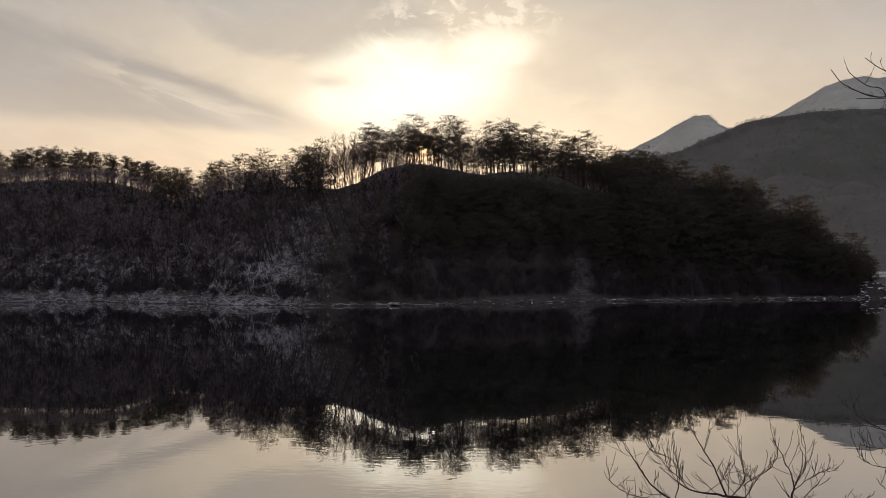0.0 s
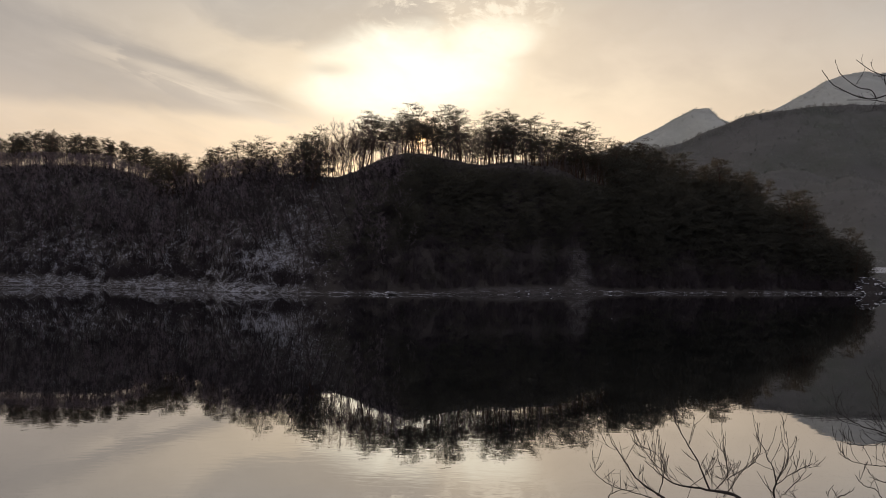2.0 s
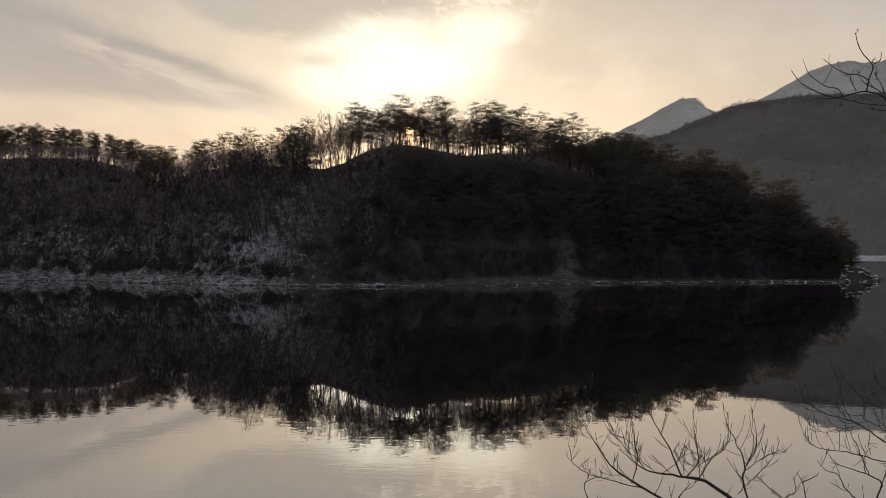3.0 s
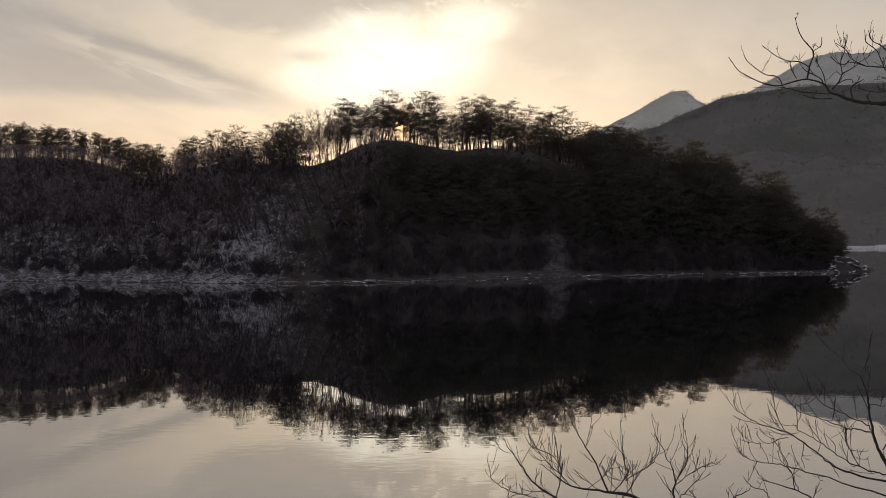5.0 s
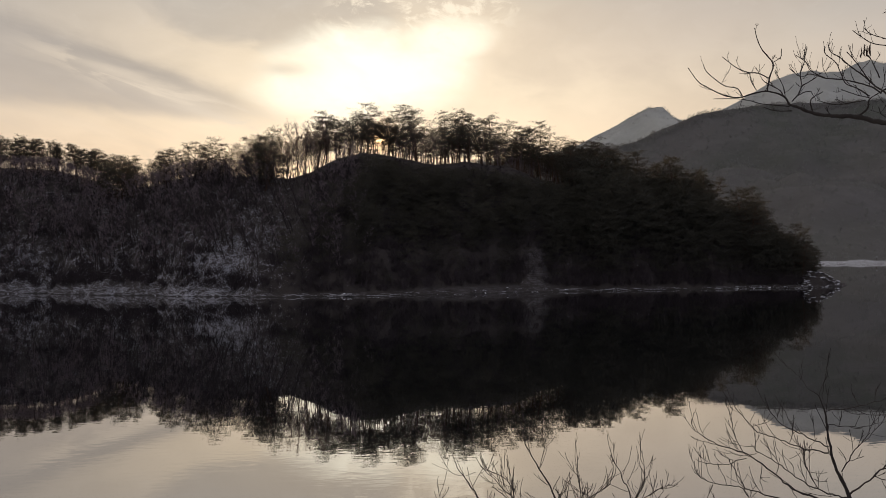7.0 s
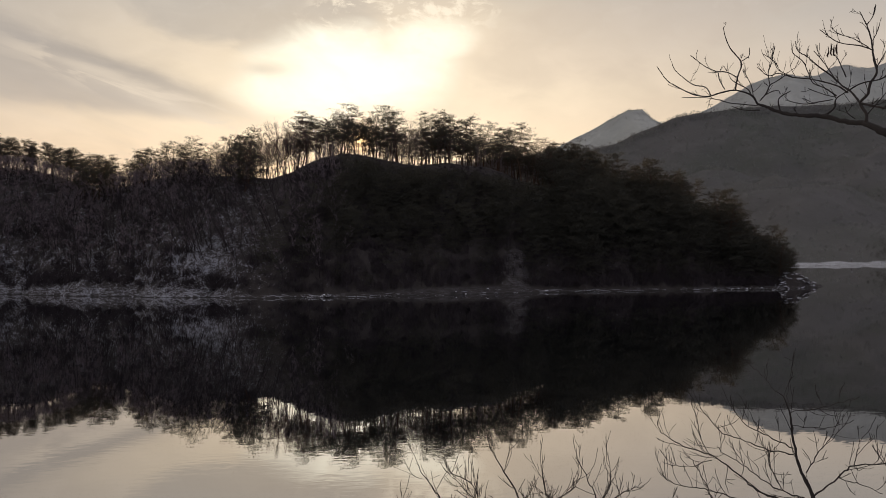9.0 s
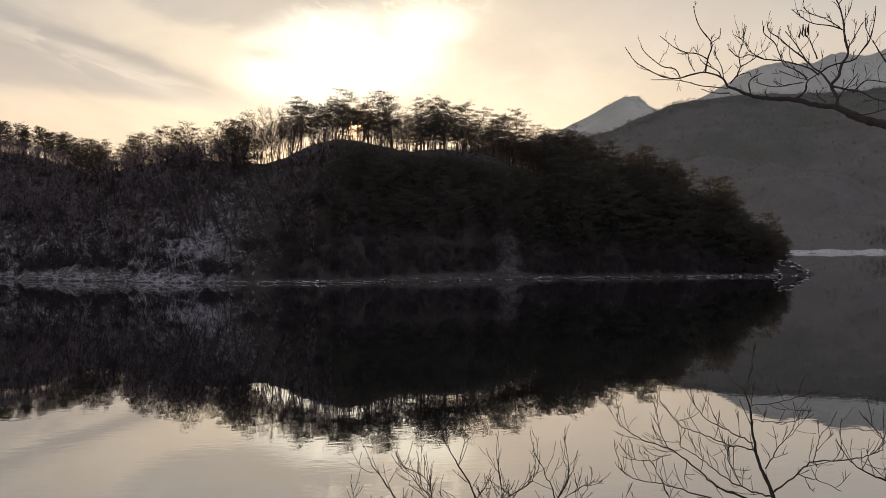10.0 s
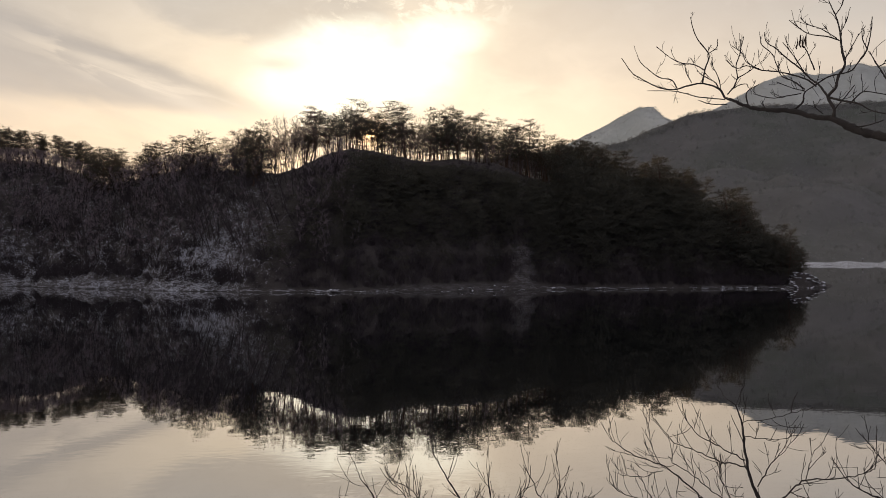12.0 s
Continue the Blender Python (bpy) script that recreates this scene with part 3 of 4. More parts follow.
def woods(name, label, zf, xs, u0, y0, y1, count, h, n, mat, ridge_share=0.35):
    kinds = [tuft_tree(rng, n, 1.0) for _ in range(6)]
    x = rng.uniform(xs[0], xs[1], count)
    u = np.where(rng.random(count) < ridge_share, rng.uniform(0.955, 1.0, count), rng.uniform(u0, 1, count))
    y = y0 + (y1 - y0) * u
    tagged(link(name, scatter(rng, kinds, np.stack([x, y, zf(x, y)], 1), rng.uniform(0.6, 1.25, count) * h), mat), label, "trees", kind="stuff")


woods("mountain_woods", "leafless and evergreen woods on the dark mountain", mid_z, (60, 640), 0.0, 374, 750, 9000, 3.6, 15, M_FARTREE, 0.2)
woods("ridge_woods", "trees along the distant ridge, colour paled for haze", far_z, (300, 1300), 0.7, 900, 1500, 5000, 4.2, 10, M_PEAKTREE, 0.35)


# ---- woods on the hill ----
def head_room(x, y, margin):
    """How tall a plant may be before it stands above the ridge line."""
    r = ridge_y(x) - 2
    line = 8 + (np.interp(x, RIDGE_X, RIDGE_Z) - 8) * (y / r)
    return line - hill_z(x, y) - margin


RIGHT_X = (35, 42, 49, 51.8, 53.7, 58, 63.7, 68.7, 75, 80, 82.5, 86.4, 87.4, 88.4)
RIGHT_Z = (28.7, 27.8, 26, 23.8, 24.7, 24.2, 21.8, 19.1, 16.3, 13.1, 11.2, 8.4, 6.9, 3.5)


def room_at(x, y, margin=0.3):
    """The tallest plant that suits the outline of the wood, along the whole hill."""
    end = (np.interp(x * 155 / y, RIGHT_X, RIGHT_Z) - 8) * y / 155 + 8 - hill_z(x, y)
    return np.where(x < 38, head_room(x, y, margin), end)


def stand(protos, spots, lean=0.0):
    """Puts trees at spots of (x, y, height): the prototypes first, then copies."""
    for k, (x, y, h) in enumerate(spots):
        proto, size = protos[k % len(protos)]
        s = h / size
        m = pose(x, y, float(hill_z(x, y)) - 0.1, rng.normal(0, 2.5) + 0.5 * lean, rng.normal(0, 2.5) - lean, rng.uniform(0, 360)) @ Matrix.Diagonal((s, s, s, 1))
        if lean:
            m = Matrix.Translation((x, y, float(hill_z(x, y)) - 0.1)) @ pose(0, 0, 0, 0.5 * lean + rng.normal(0, 4), -lean + rng.normal(0, 5), 0) @ pose(0, 0, 0, 0, 0, rng.uniform(0, 360)) @ Matrix.Diagonal((s, s, s, 1))
        if k < len(protos):
            proto.matrix_basis = m
        else:
            copy_thing(proto, m)


def pine_protos(n, h, label, group, **how):
    out = []
    for _ in range(n):
        wood, leaf = pine_pieces(rng, h, **how)
        ob = thing("pine_tree", label, "tree", group)
        link("trunk", wood, M_BARK, ob), link("crown", leaf, M_NEEDLE, ob)
        out.append((ob, h))
    return out


def bare_protos(n, h, label, group, twigs=None, **how):
    out = []
    for _ in range(n):
        wood, twig = bare_pieces(rng, h, **how)
        ob = thing("bare_tree", label, "tree", group)
        link("trunk", wood, M_STEM if twigs else M_BARK, ob), link("crown", twig, twigs or M_TWIG, ob)
        out.append((ob, h))
    return out


CROWN_X = (-130, -97, -86, -75, -66, -58, -48, -44, -36, -28, -22, -15, -8, -3, 5, 9, 13, 20, 25, 30, 35, 40)
CROWN_Z = (37.4, 38.5, 36.4, 34.8, 30.3, 31.1, 32.8, 33.2, 32.6, 36.2, 40.2, 40.4, 39.3, 37.6, 38.9, 37.6, 38.3, 37.5, 35.6, 34, 34, 31)


def crown_height(x, y):
    """Height of a ridge tree that reaches the crest of the wood."""
    return (np.interp(x, CROWN_X, CROWN_Z) - 8) * y / 172 * (172 / ridge_y(x)) + 8 - hill_z(x, y)


# pines on the crest
spots = []
for x in np.arange(-19, 44, 0.52):
    x = x + rng.normal(0, 0.35)
    if (x < -12 and rng.random() < 0.45) or (6.0 < x < 9.6 and rng.random() < 0.75) or -5.6 < x < -2.6:
        continue
    y = ridge_y(x) + rng.uniform(-1.0, 11)
    spots.append((x, y, float(crown_height(x, y)) * (rng.uniform(0.81, 0.92) if rng.random() < 0.75 else rng.uniform(0.64, 0.84))))
stand(pine_protos(10, 11.0, "tall red pine with bare stem on the crest", "pines on the crest", bare=0.47, spread=3.5, clumps=26, needles=52, flat=0.17), spots)

spots = [(x, float(ridge_y(x)) + k, float(crown_height(x, ridge_y(x) + k)) * 0.88) for x, k in ((-5.5, 3.0), (-5.0, 1.0), (-4.6, 6.0), (-2.9, 5.0), (-2.5, 3.0), (-3.4, 8.0), (-5.3, 9.0), (-2.7, 10.0))]
stand(pine_protos(8, 11.0, "slender red pine with a high crown", "pines on the crest", bare=0.64, spread=2.8, clumps=22, needles=46, flat=0.22), spots)

spots = []
for x in np.arange(-66, -27, 0.72):
    x = x + rng.normal(0, 0.5)
    y = ridge_y(x) + rng.uniform(-9, 4)
    spots.append((x, y, min(float(crown_height(x, y)) * (rng.uniform(0.86, 1.02) if rng.random() < 0.6 else rng.uniform(0.5, 0.8)), 12.5)))
stand(pine_protos(7, 9.0, "bushy pine on the snowy crest", "pines on the long crest", bare=0.10, spread=3.3, clumps=38, needles=48, flat=0.24), spots)
spots = []
for x in np.arange(-124, -64, 0.74):
    x = x + rng.normal(0, 0.5)
    y = ridge_y(x) + rng.uniform(-1, 7)
    spots.append((x, y, float(crown_height(x, y)) * rng.uniform(0.84, 1.0)))
stand(pine_protos(8, 10.0, "pine with bare stem and dense flat crown", "pines on the long crest", bare=0.32, spread=2.8, clumps=34, needles=60, flat=0.26), spots)

# a second row of pines behind the crest
x = rng.uniform(-14, 44, 62)
x = x[(x < -5.8) | (x > -2.2)]
y = ridge_y(x) + rng.uniform(9, 18, len(x))
kinds = [merged(sum(pine_pieces(rng, 11.0, bare=0.45, spread=3.2, clumps=20, needles=44, flat=0.17), [])) for _ in range(6)]
tagged(link("crest_wood", scatter(rng, kinds, np.stack([x, y, hill_z(x, y) - 0.1], 1), crown_height(x, y) * rng.uniform(0.74, 0.9, len(x)) / 11.0), M_NEEDLE),
       "pines standing behind the crest", "trees", kind="stuff")

# leafless trees between them
spots = []
for x in [*np.arange(-34, -13, 0.38), *np.arange(5, 12, 0.5), *np.arange(-130, 40, 5.5)]:
    x = x + rng.normal(0, 0.4)
    if -6.4 < x < -1.8:
        continue
    y = ridge_y(x) + rng.uniform(-2, 7)
    spots.append((x, y, float(crown_height(x, y)) * rng.uniform(0.84, 1.02)))
stand(bare_protos(6, 11.0, "leafless tree on the crest", "leafless trees on the crest", spread=0.40, limbs=18, fat=0.65, low=0.40, sides=4), spots)

# leafless trees on the snowy slope, leaning towards the water
spots = []
while len(spots) < 150:
    x = rng.uniform(-118, -34)
    u = rng.uniform(0.03, 0.95) if rng.random() < 0.4 else rng.uniform(0.03, 0.45)
    y = shore_y(x) + 2 + u * (ridge_y(x) - shore_y(x) - 3)
    h = min(rng.uniform(5, 10.5), float(head_room(x, y, -5.0)))
    if h > 3:
        spots.append((x, float(y), h))
stand(bare_protos(9, 9.0, "leafless tree leaning on the snowy slope", "leafless trees on the slope", M_STEM, spread=0.30, limbs=11, m=8, low=0.34), spots, lean=9.0)

spots = []
while len(spots) < 100:
    x = rng.uniform(-40, -15)
    u = rng.uniform(0.05, 0.85)
    y = shore_y(x) + 2 + u * (ridge_y(x) - shore_y(x) - 3)
    spots.append((x, float(y), min(rng.uniform(6, 10.5), float(head_room(x, y, -4.0)))))
stand(bare_protos(6, 8.0, "dark leafless tree leaning over open snow", "leafless trees on the slope", M_STEM, spread=0.22, limbs=8, fat=0.8, low=0.4, m=8), spots, lean=18.0)

# layered pines down to the end of the point
spots = []
for x in np.arange(37, 91, 0.78):
    x = x + rng.normal(0, 0.4)
    y = ridge_y(x) + rng.uniform(-5, 4) if x < 72 else rng.uniform(shore_y(x) + 5, ridge_y(x)) if x < 82 else shore_y(x) + rng.uniform(2.0, 6.5)
    h = min(float(room_at(x, y)) * rng.uniform(1.02, 1.24), 14.0)
    if h > 2.0:
        spots.append((x, float(y), h))
stand(pine_protos(9, 9.0, "dark green layered pine on the point", "pines on the point", bare=0.14, spread=2.5, clumps=34, needles=40, fine=1.1, flat=0.2), spots)


def slope_spots(count, x0, x1, u0, u1):
    x = rng.uniform(x0, x1, count)
    y = shore_y(x) + 2.2 + rng.uniform(u0, u1, count) * (ridge_y(x) - shore_y(x) - 2)
    return x, y


def pine_side(x, y):
    """Keeps what lies on the pines' side of the ragged edge towards the open slope."""
    u = (y - shore_y(x)) / (ridge_y(x) - shore_y(x))
    keep = x > np.interp(u, (0, 0.2, 0.5, 0.75, 1), (-21, -16, -9, -7, -18)) + rng.normal(0, 4.0, len(x))
    return x[keep], y[keep]


# undergrowth: the rest of the pines, thickets of leafless trees, brushwood
def fill(name, label, category, mat, kinds, x, y, h, size, tilt=0.06):
    keep = h > 0.2 * size
    x, y, h = x[keep], y[keep], h[keep]
    tagged(link(name, scatter(rng, kinds, np.stack([x, y, hill_z(x, y) - 0.1], 1), h / size, tilt), mat), label, category, kind="stuff")


def off_scree(x, y):
    keep = (abs(x - 27.4) > 1.3) | (y > shore_y(x) + 9)
    return x[keep], y[keep]


x, y = off_scree(*pine_side(*slope_spots(700, -30, 88, 0.05, 0.95)))
h = np.minimum(np.where(x < 38, rng.uniform(4, 9, len(x)), rng.uniform(7.5, 12.5, len(x))), room_at(x, y, 0.2) * np.where(x < 38, 1, rng.uniform(0.7, 0.95, len(x)) * np.interp(y, (145, 165), (0.72, 1.0))))
fill("pine_wood", "dense dark pines covering the slope", "trees", M_NEEDLE,
     [merged(pine_pieces(rng, 7.0, bare=0.1, spread=2.3, clumps=22, needles=26, fine=1.3)[1]) for _ in range(6)], x, y, h, 7.0)
x, y = off_scree(*pine_side(*slope_spots(620, -30, 88, 0.02, 0.98)))
h = np.minimum(rng.uniform(1.5, 4.5, len(x)), room_at(x, y, 0.1))
fill("young_pines", "low young pines between the taller ones", "trees", M_NEEDLE,
     [merged(pine_pieces(rng, 4.0, bare=0.05, spread=1.7, clumps=13, needles=18, fine=1.35)[1]) for _ in range(5)], x, y, h, 4.0)
x = np.append(rng.uniform(-12, 42, 190), rng.uniform(-34, -12, 40))
gap = rng.uniform(-6.2, -2.0, 26)
x = np.append(x[(x < -5.6) | (x > -2.4)], gap)
y = ridge_y(x) + rng.uniform(0, 20, len(x))
fill("crest_thicket", "thin leafless trees behind the pines on the crest", "trees", M_THICKET,
     [merged(sum(bare_pieces(rng, 7.0, spread=0.22, limbs=7, m=8, sides=3, fat=0.8), [])) for _ in range(6)], x, y, np.where(np.arange(len(x)) < len(x) - len(gap), rng.uniform(0.35, 0.85, len(x)), rng.uniform(0.18, 0.32, len(x))) * crown_height(x, y), 7.0, 0.08)
x, y = slope_spots(1130, -130, -6, 0.03, 1.0)
x2, y2 = slope_spots(760, -132, -27.5, 0.70, 1.03)
up = (y - shore_y(x)) / (ridge_y(x) - shore_y(x))
low = ((x < -37) | (y < ridge_y(x) - 9)) & ((abs(x + 25) > 9) | (rng.random(len(x)) < 0.25)) & (rng.random(len(x)) < np.interp(up, (0.1, 0.45), (0.62, 1.0)))
x, y = np.append(x[low], x2), np.append(y[low], y2)
h = np.minimum(rng.uniform(3.5, 9.5, len(x)), np.maximum(head_room(x, y, -5.5), 3))
keep = h > 1.4
x, y, h = x[keep], y[keep], h[keep]
kinds = [bare_pieces(rng, 7.0, spread=0.26, limbs=7, m=9, sides=3) for _ in range(8)]
both = [(merged(wood), merged(wood + twig)) for wood, twig in kinds]
stems, twigs = [], []
for (wood, whole), (v, f) in zip(both, scatter(rng, [whole for _, whole in both], np.stack([x, y, hill_z(x, y) - 0.1], 1), h / 7.0, 0.16)):
    f = f.reshape(-1, len(whole[1]), 3)
    stems.append((v, f[:, :len(wood[1])].reshape(-1, 3))), twigs.append((v, f[:, len(wood[1]):].reshape(-1, 3)))
thicket = tagged(link("thicket", twigs, M_THICKET), "grey-brown thicket of slender leafless trees", "trees", kind="stuff")
link("stems", stems, M_STEM, thicket)
x, y = slope_spots(4200, -125, 86, 0.0, 1.0)
x2, y2 = slope_spots(900, -125, 84, 0.0, 0.10)
x, y = np.append(x, x2), np.append(y, y2)
x3 = rng.uniform(-118, -22, 190)
y3 = shore_y(x3) + rng.normal(2.7, 0.7, 190)
keep = np.where(abs(x - 27.4) < 2.4, rng.random(len(x)) < 0.4, (x > -17) | (rng.random(len(x)) < np.where(abs(x + 25) < 9, 0.16, 0.34)))
x, y = np.append(x[keep], x3), np.append(y[keep], y3)
h = np.minimum(rng.uniform(1.0, 2.6, len(x)), np.maximum(room_at(x, y, 0.0), 0.7))
fill("brushwood", "leafless brown brushwood on the slope", "shrubs", M_BRUSH, [merged(brush_pieces(rng)) for _ in range(8)], x, y, h, 1.6, 0.15)


# ---- stones along the water ----
def boulder(rng, size):
    bm = bmesh.new()
    bmesh.ops.create_icosphere(bm, subdivisions=2, radius=1.0)
    seed = rng.uniform(0, 50)
    for v in bm.verts:
        k = 1 + 0.45 * noise.noise(v.co * 1.3 + Vector((seed, 0, 0))) + 0.2 * noise.noise(v.co * 3 + Vector((0, seed, 0)))
        v.co = Vector((v.co.x * 1.25, v.co.y, v.co.z * 0.7)) * k * size
    me = bpy.data.meshes.new("boulder")
    bm.to_mesh(me)
    bm.free()
    me.materials.append(M_ROCK)
    return tagged(new("boulder", me), "grey boulder with snow on top at the water's edge", "rock", "boulders along the shore")


protos = [boulder(rng, 1.0) for _ in range(7)]
spots = []
while len(spots) < 150:                     # heap at the point
    x, d = rng.uniform(82.5, 95.5), rng.uniform(-0.6, 5.0)
    if ((x - 86.8) / (8.2 if x > 86.8 else 4.6)) ** 2 + ((d - 2.4) / 3.2) ** 2 < 1:
        spots.append((x, shore_y(x) + d, rng.uniform(0.18, 0.62), 0.3 * rng.random()))
for _ in range(80):
    x = rng.uniform(66, 84) if rng.random() < 0.45 else rng.uniform(-20, 66)
    spots.append((x, shore_y(x) - 0.1 + rng.uniform(-0.4, 0.9), rng.uniform(0.08, 0.2) if rng.random() < 0.85 else rng.uniform(0.3, 0.5), 0))
for _ in range(60):
    x = rng.uniform(-120, -20)
    spots.append((x, shore_y(x) + rng.uniform(-0.4, 0.5), rng.uniform(0.1, 0.3), 0))
for k, (x, y, s, lift) in enumerate(spots):
    m = pose(x, float(y), max(float(hill_z(x, y)), -0.1) + 0.25 * s + lift * 0.5, rng.normal(0, 12), rng.normal(0, 12), rng.uniform(0, 360)) @ Matrix.Diagonal((s * 1.25, s, s * 0.95, 1))
    if k < 7:
        protos[k].matrix_basis = m
    else:
        copy_thing(protos[k % 7], m)



# ---- flat snowy ledges at the waterline ----
def ledge(rng):
    """A low slab of rock with a ragged outline, worn at its upper edge."""
    n = 22
    a = np.arange(n) * 2 * np.pi / n
    r = 1 + 0.22 * rng.normal(0, 1, n)
    ring = np.stack([np.cos(a) * r, np.sin(a) * r * 0.8], 1)
    levels = [(1.06, -0.9), (1.0, 0.45), (0.93, 0.86), (0.78, 1.0)]
    v = np.concatenate([np.column_stack([ring * k, np.full(n, z) + 0.10 * rng.normal(0, 1, n) * (z > 0)]) for k, z in levels] + [np.array([(0.0, 0.0, 1.04)])])
    j, k = np.arange(n), (np.arange(n) + 1) % n
    quads = np.concatenate([np.stack([i * n + j, i * n + k, (i + 1) * n + k, (i + 1) * n + j], 1) for i in range(3)])
    ob = link("ledge", [(v, quads), (np.zeros((0, 3)), np.stack([3 * n + j, 3 * n + k, np.full(n, 4 * n)], 1) - len(v))], M_ROCK)
    return tagged(ob, "low flat rock ledge with snow along the waterline", "rock", "ledges along the shore")


protos = [ledge(rng) for _ in range(6)]
spots = []
for x0, x1, count, long in ((-16, 0, 22, 0.8), (2, 12, 8, 1.0), (14, 30, 12, 1.4), (39, 57, 22, 1.9), (57, 82, 10, 0.9)):
    for _ in range(count):
        x = rng.uniform(x0, x1)
        spots.append((x, float(shore_y(x)) + rng.uniform(-0.3, 0.9), long * rng.uniform(0.5, 1.3), rng.uniform(0.25, 0.5), rng.uniform(0.08, 0.2)))
for k, (x, y, a, b, c) in enumerate(spots):
    m = pose(x, y, 0.06 + max(float(hill_z(x, y)), 0), rng.normal(0, 2), rng.normal(0, 2), rng.normal(6, 9)) @ Matrix.Diagonal((a, b, c, 1))
    if k < 6:
        protos[k].matrix_basis = m
    else:
        copy_thing(protos[k % 6], m)

# ---- far shore ----
tagged(sheet("far_shore", spaced((120, 700, 4)), spaced((366, 400, 2)), lambda x, y: np.clip((y - 367) * 0.2, -0.5, 1.3) + 0.9 * rough(x, y, 0.045, 2.0) + 0.3 * rough(x, y, 0.3, 4.0), M_SHORE),
       "low snow-covered far shore", "shore", kind="structure")
post = thing("marker_post", "grey marker post with a white board on the snowy far shore", "post")
link("pole", [tube(((0, 0, -0.5), (0, 0, 2.6)), (0.22, 0.18), 8)], M_TWIG, post)
link("board", [(np.array([(-0.5, -0.3, 2.2), (0.5, -0.3, 2.2), (0.5, -0.22, 2.2), (-0.5, -0.22, 2.2), (-0.5, -0.3, 2.9), (0.5, -0.3, 2.9), (0.5, -0.22, 2.9), (-0.5, -0.22, 2.9)]),
                np.array([(0, 3, 2, 1), (4, 5, 6, 7), (0, 1, 5, 4), (1, 2, 6, 5), (2, 3, 7, 6), (3, 0, 4, 7)]))], M_PAINT, post)
post.location, post.scale = (243.5, 374, 1.6), (0.7, 0.7, 0.7)


def box(x0, x1, y0, y1, z0, z1):
    v = np.array([(x, y, z) for z in (z0, z1) for y in (y0, y1) for x in (x0, x1)], float)
    return v, np.array([(0, 2, 3, 1), (4, 5, 7, 6), (0, 1, 5, 4), (1, 3, 7, 5), (3, 2, 6, 7), (2, 0, 4, 6)])


hut = thing("hut", "low dark hut with a snow-covered roof by the far shore", "hut")
link("wall", [box(-2.4, 2.4, -1.8, 1.8, -1.0, 2.1)], M_BOARDS, hut)
link("roof", [(np.array([(-2.9, -2.3, 2.0), (2.9, -2.3, 2.0), (2.9, 0, 3.3), (-2.9, 0, 3.3), (-2.9, 2.3, 2.0), (2.9, 2.3, 2.0), (-2.9, -2.3, 2.15), (2.9, -2.3, 2.15), (2.9, 0, 3.5), (-2.9, 0, 3.5), (-2.9, 2.3, 2.15), (2.9, 2.3, 2.15)]),
               np.array([(0, 3, 2, 1), (3, 4, 5, 2), (6, 7, 8, 9), (9, 8, 11, 10), (0, 1, 7, 6), (4, 10, 11, 5), (1, 2, 8, 7), (0, 6, 9, 3), (2, 5, 11, 8), (3, 9, 10, 4)]))], M_PAINT, hut)
link("door", [box(-0.5, 0.5, -1.88, -1.8, -0.2, 1.8)], M_TWIG, hut)
hut.location = (279.8, 386, float(mid_z(np.array([279.8]), np.array([386.0]))[0]) + 0.6)
x = rng.uniform(268, 420, 170)
y = rng.uniform(393, 408, 170)
tagged(link("shore_wood", scatter(rng, [merged(pine_pieces(rng, 8.0, bare=0.1, spread=2.2, clumps=16, needles=14, fine=1.8)[1]) for _ in range(4)], np.stack([x, y, mid_z(x, y)], 1),
                          rng.uniform(0.7, 1.3, 170) * np.clip((x - 258) / 40, 0.3, 1)), M_NEEDLE), "dark evergreen wood on the far shore", "trees", kind="stuff")

# ---- near tree and saplings on the bank ----
def spline(points, n):
    """A smooth curve through a few control points."""
    p = [Vector(q) for q in points]
    p = [2 * p[0] - p[1], *p, 2 * p[-1] - p[-2]]
    out = []
    for i in range(1, len(p) - 2):
        for k in range(n):
            t = k / n
            out.append(0.5 * (2 * p[i] + (p[i + 1] - p[i - 1]) * t + (2 * p[i - 1] - 5 * p[i] + 4 * p[i + 1] - p[i + 2]) * t * t + (3 * p[i] - p[i - 1] - 3 * p[i + 1] + p[i + 2]) * t ** 3))
    return np.array([*out, p[-2]])


def near_limb(parent, name, points, r0, r1, twigs, reach, up=0.4, seed=0, kink=0.004):
    """A limb through control points, knobbly, with side twigs that fork once."""
    g = np.random.default_rng(seed)
    path = spline(points, 6)
    path[1:-1] += g.normal(0, kink, (len(path) - 2, 3))
    rad = np.linspace(r0, r1, len(path)) * (1 + 0.32 * g.random(len(path)) ** 2)
    pieces = [tube(path, rad, 8)]
    for k in range(twigs):
        s = 0.15 + 0.85 * (k + g.random()) / max(twigs, 1)
        i = min(int(s * (len(path) - 1)), len(path) - 2)
        along = unit(path[i + 1] - path[i])
        way = unit(along * 0.7 + g.normal(0, 0.62, 3) + (0, 0, up * 0.8))
        ln = reach * g.uniform(0.5, 1.15)
        r = max(min(rad[i] * 0.5, 0.0022), 0.0014)
        twig = wander(g, path[i], way, ln, 6, 0.13, 0.12)
        pieces.append(tube(twig, np.linspace(r, 0.0013, 7), 5))
        for _ in range(g.integers(0, 4)):
            j = g.integers(1, 6)
            side = unit(unit(twig[j + 1] - twig[j]) + g.normal(0, 0.6, 3) + (0, 0, 0.2))
            pieces.append(tube(wander(g, twig[j], side, ln * g.uniform(0.3, 0.7), 4, 0.13, 0.12), np.linspace(r * 0.75, 0.0010, 5), 4))
    return link(name, pieces, M_NEAR, parent, True)


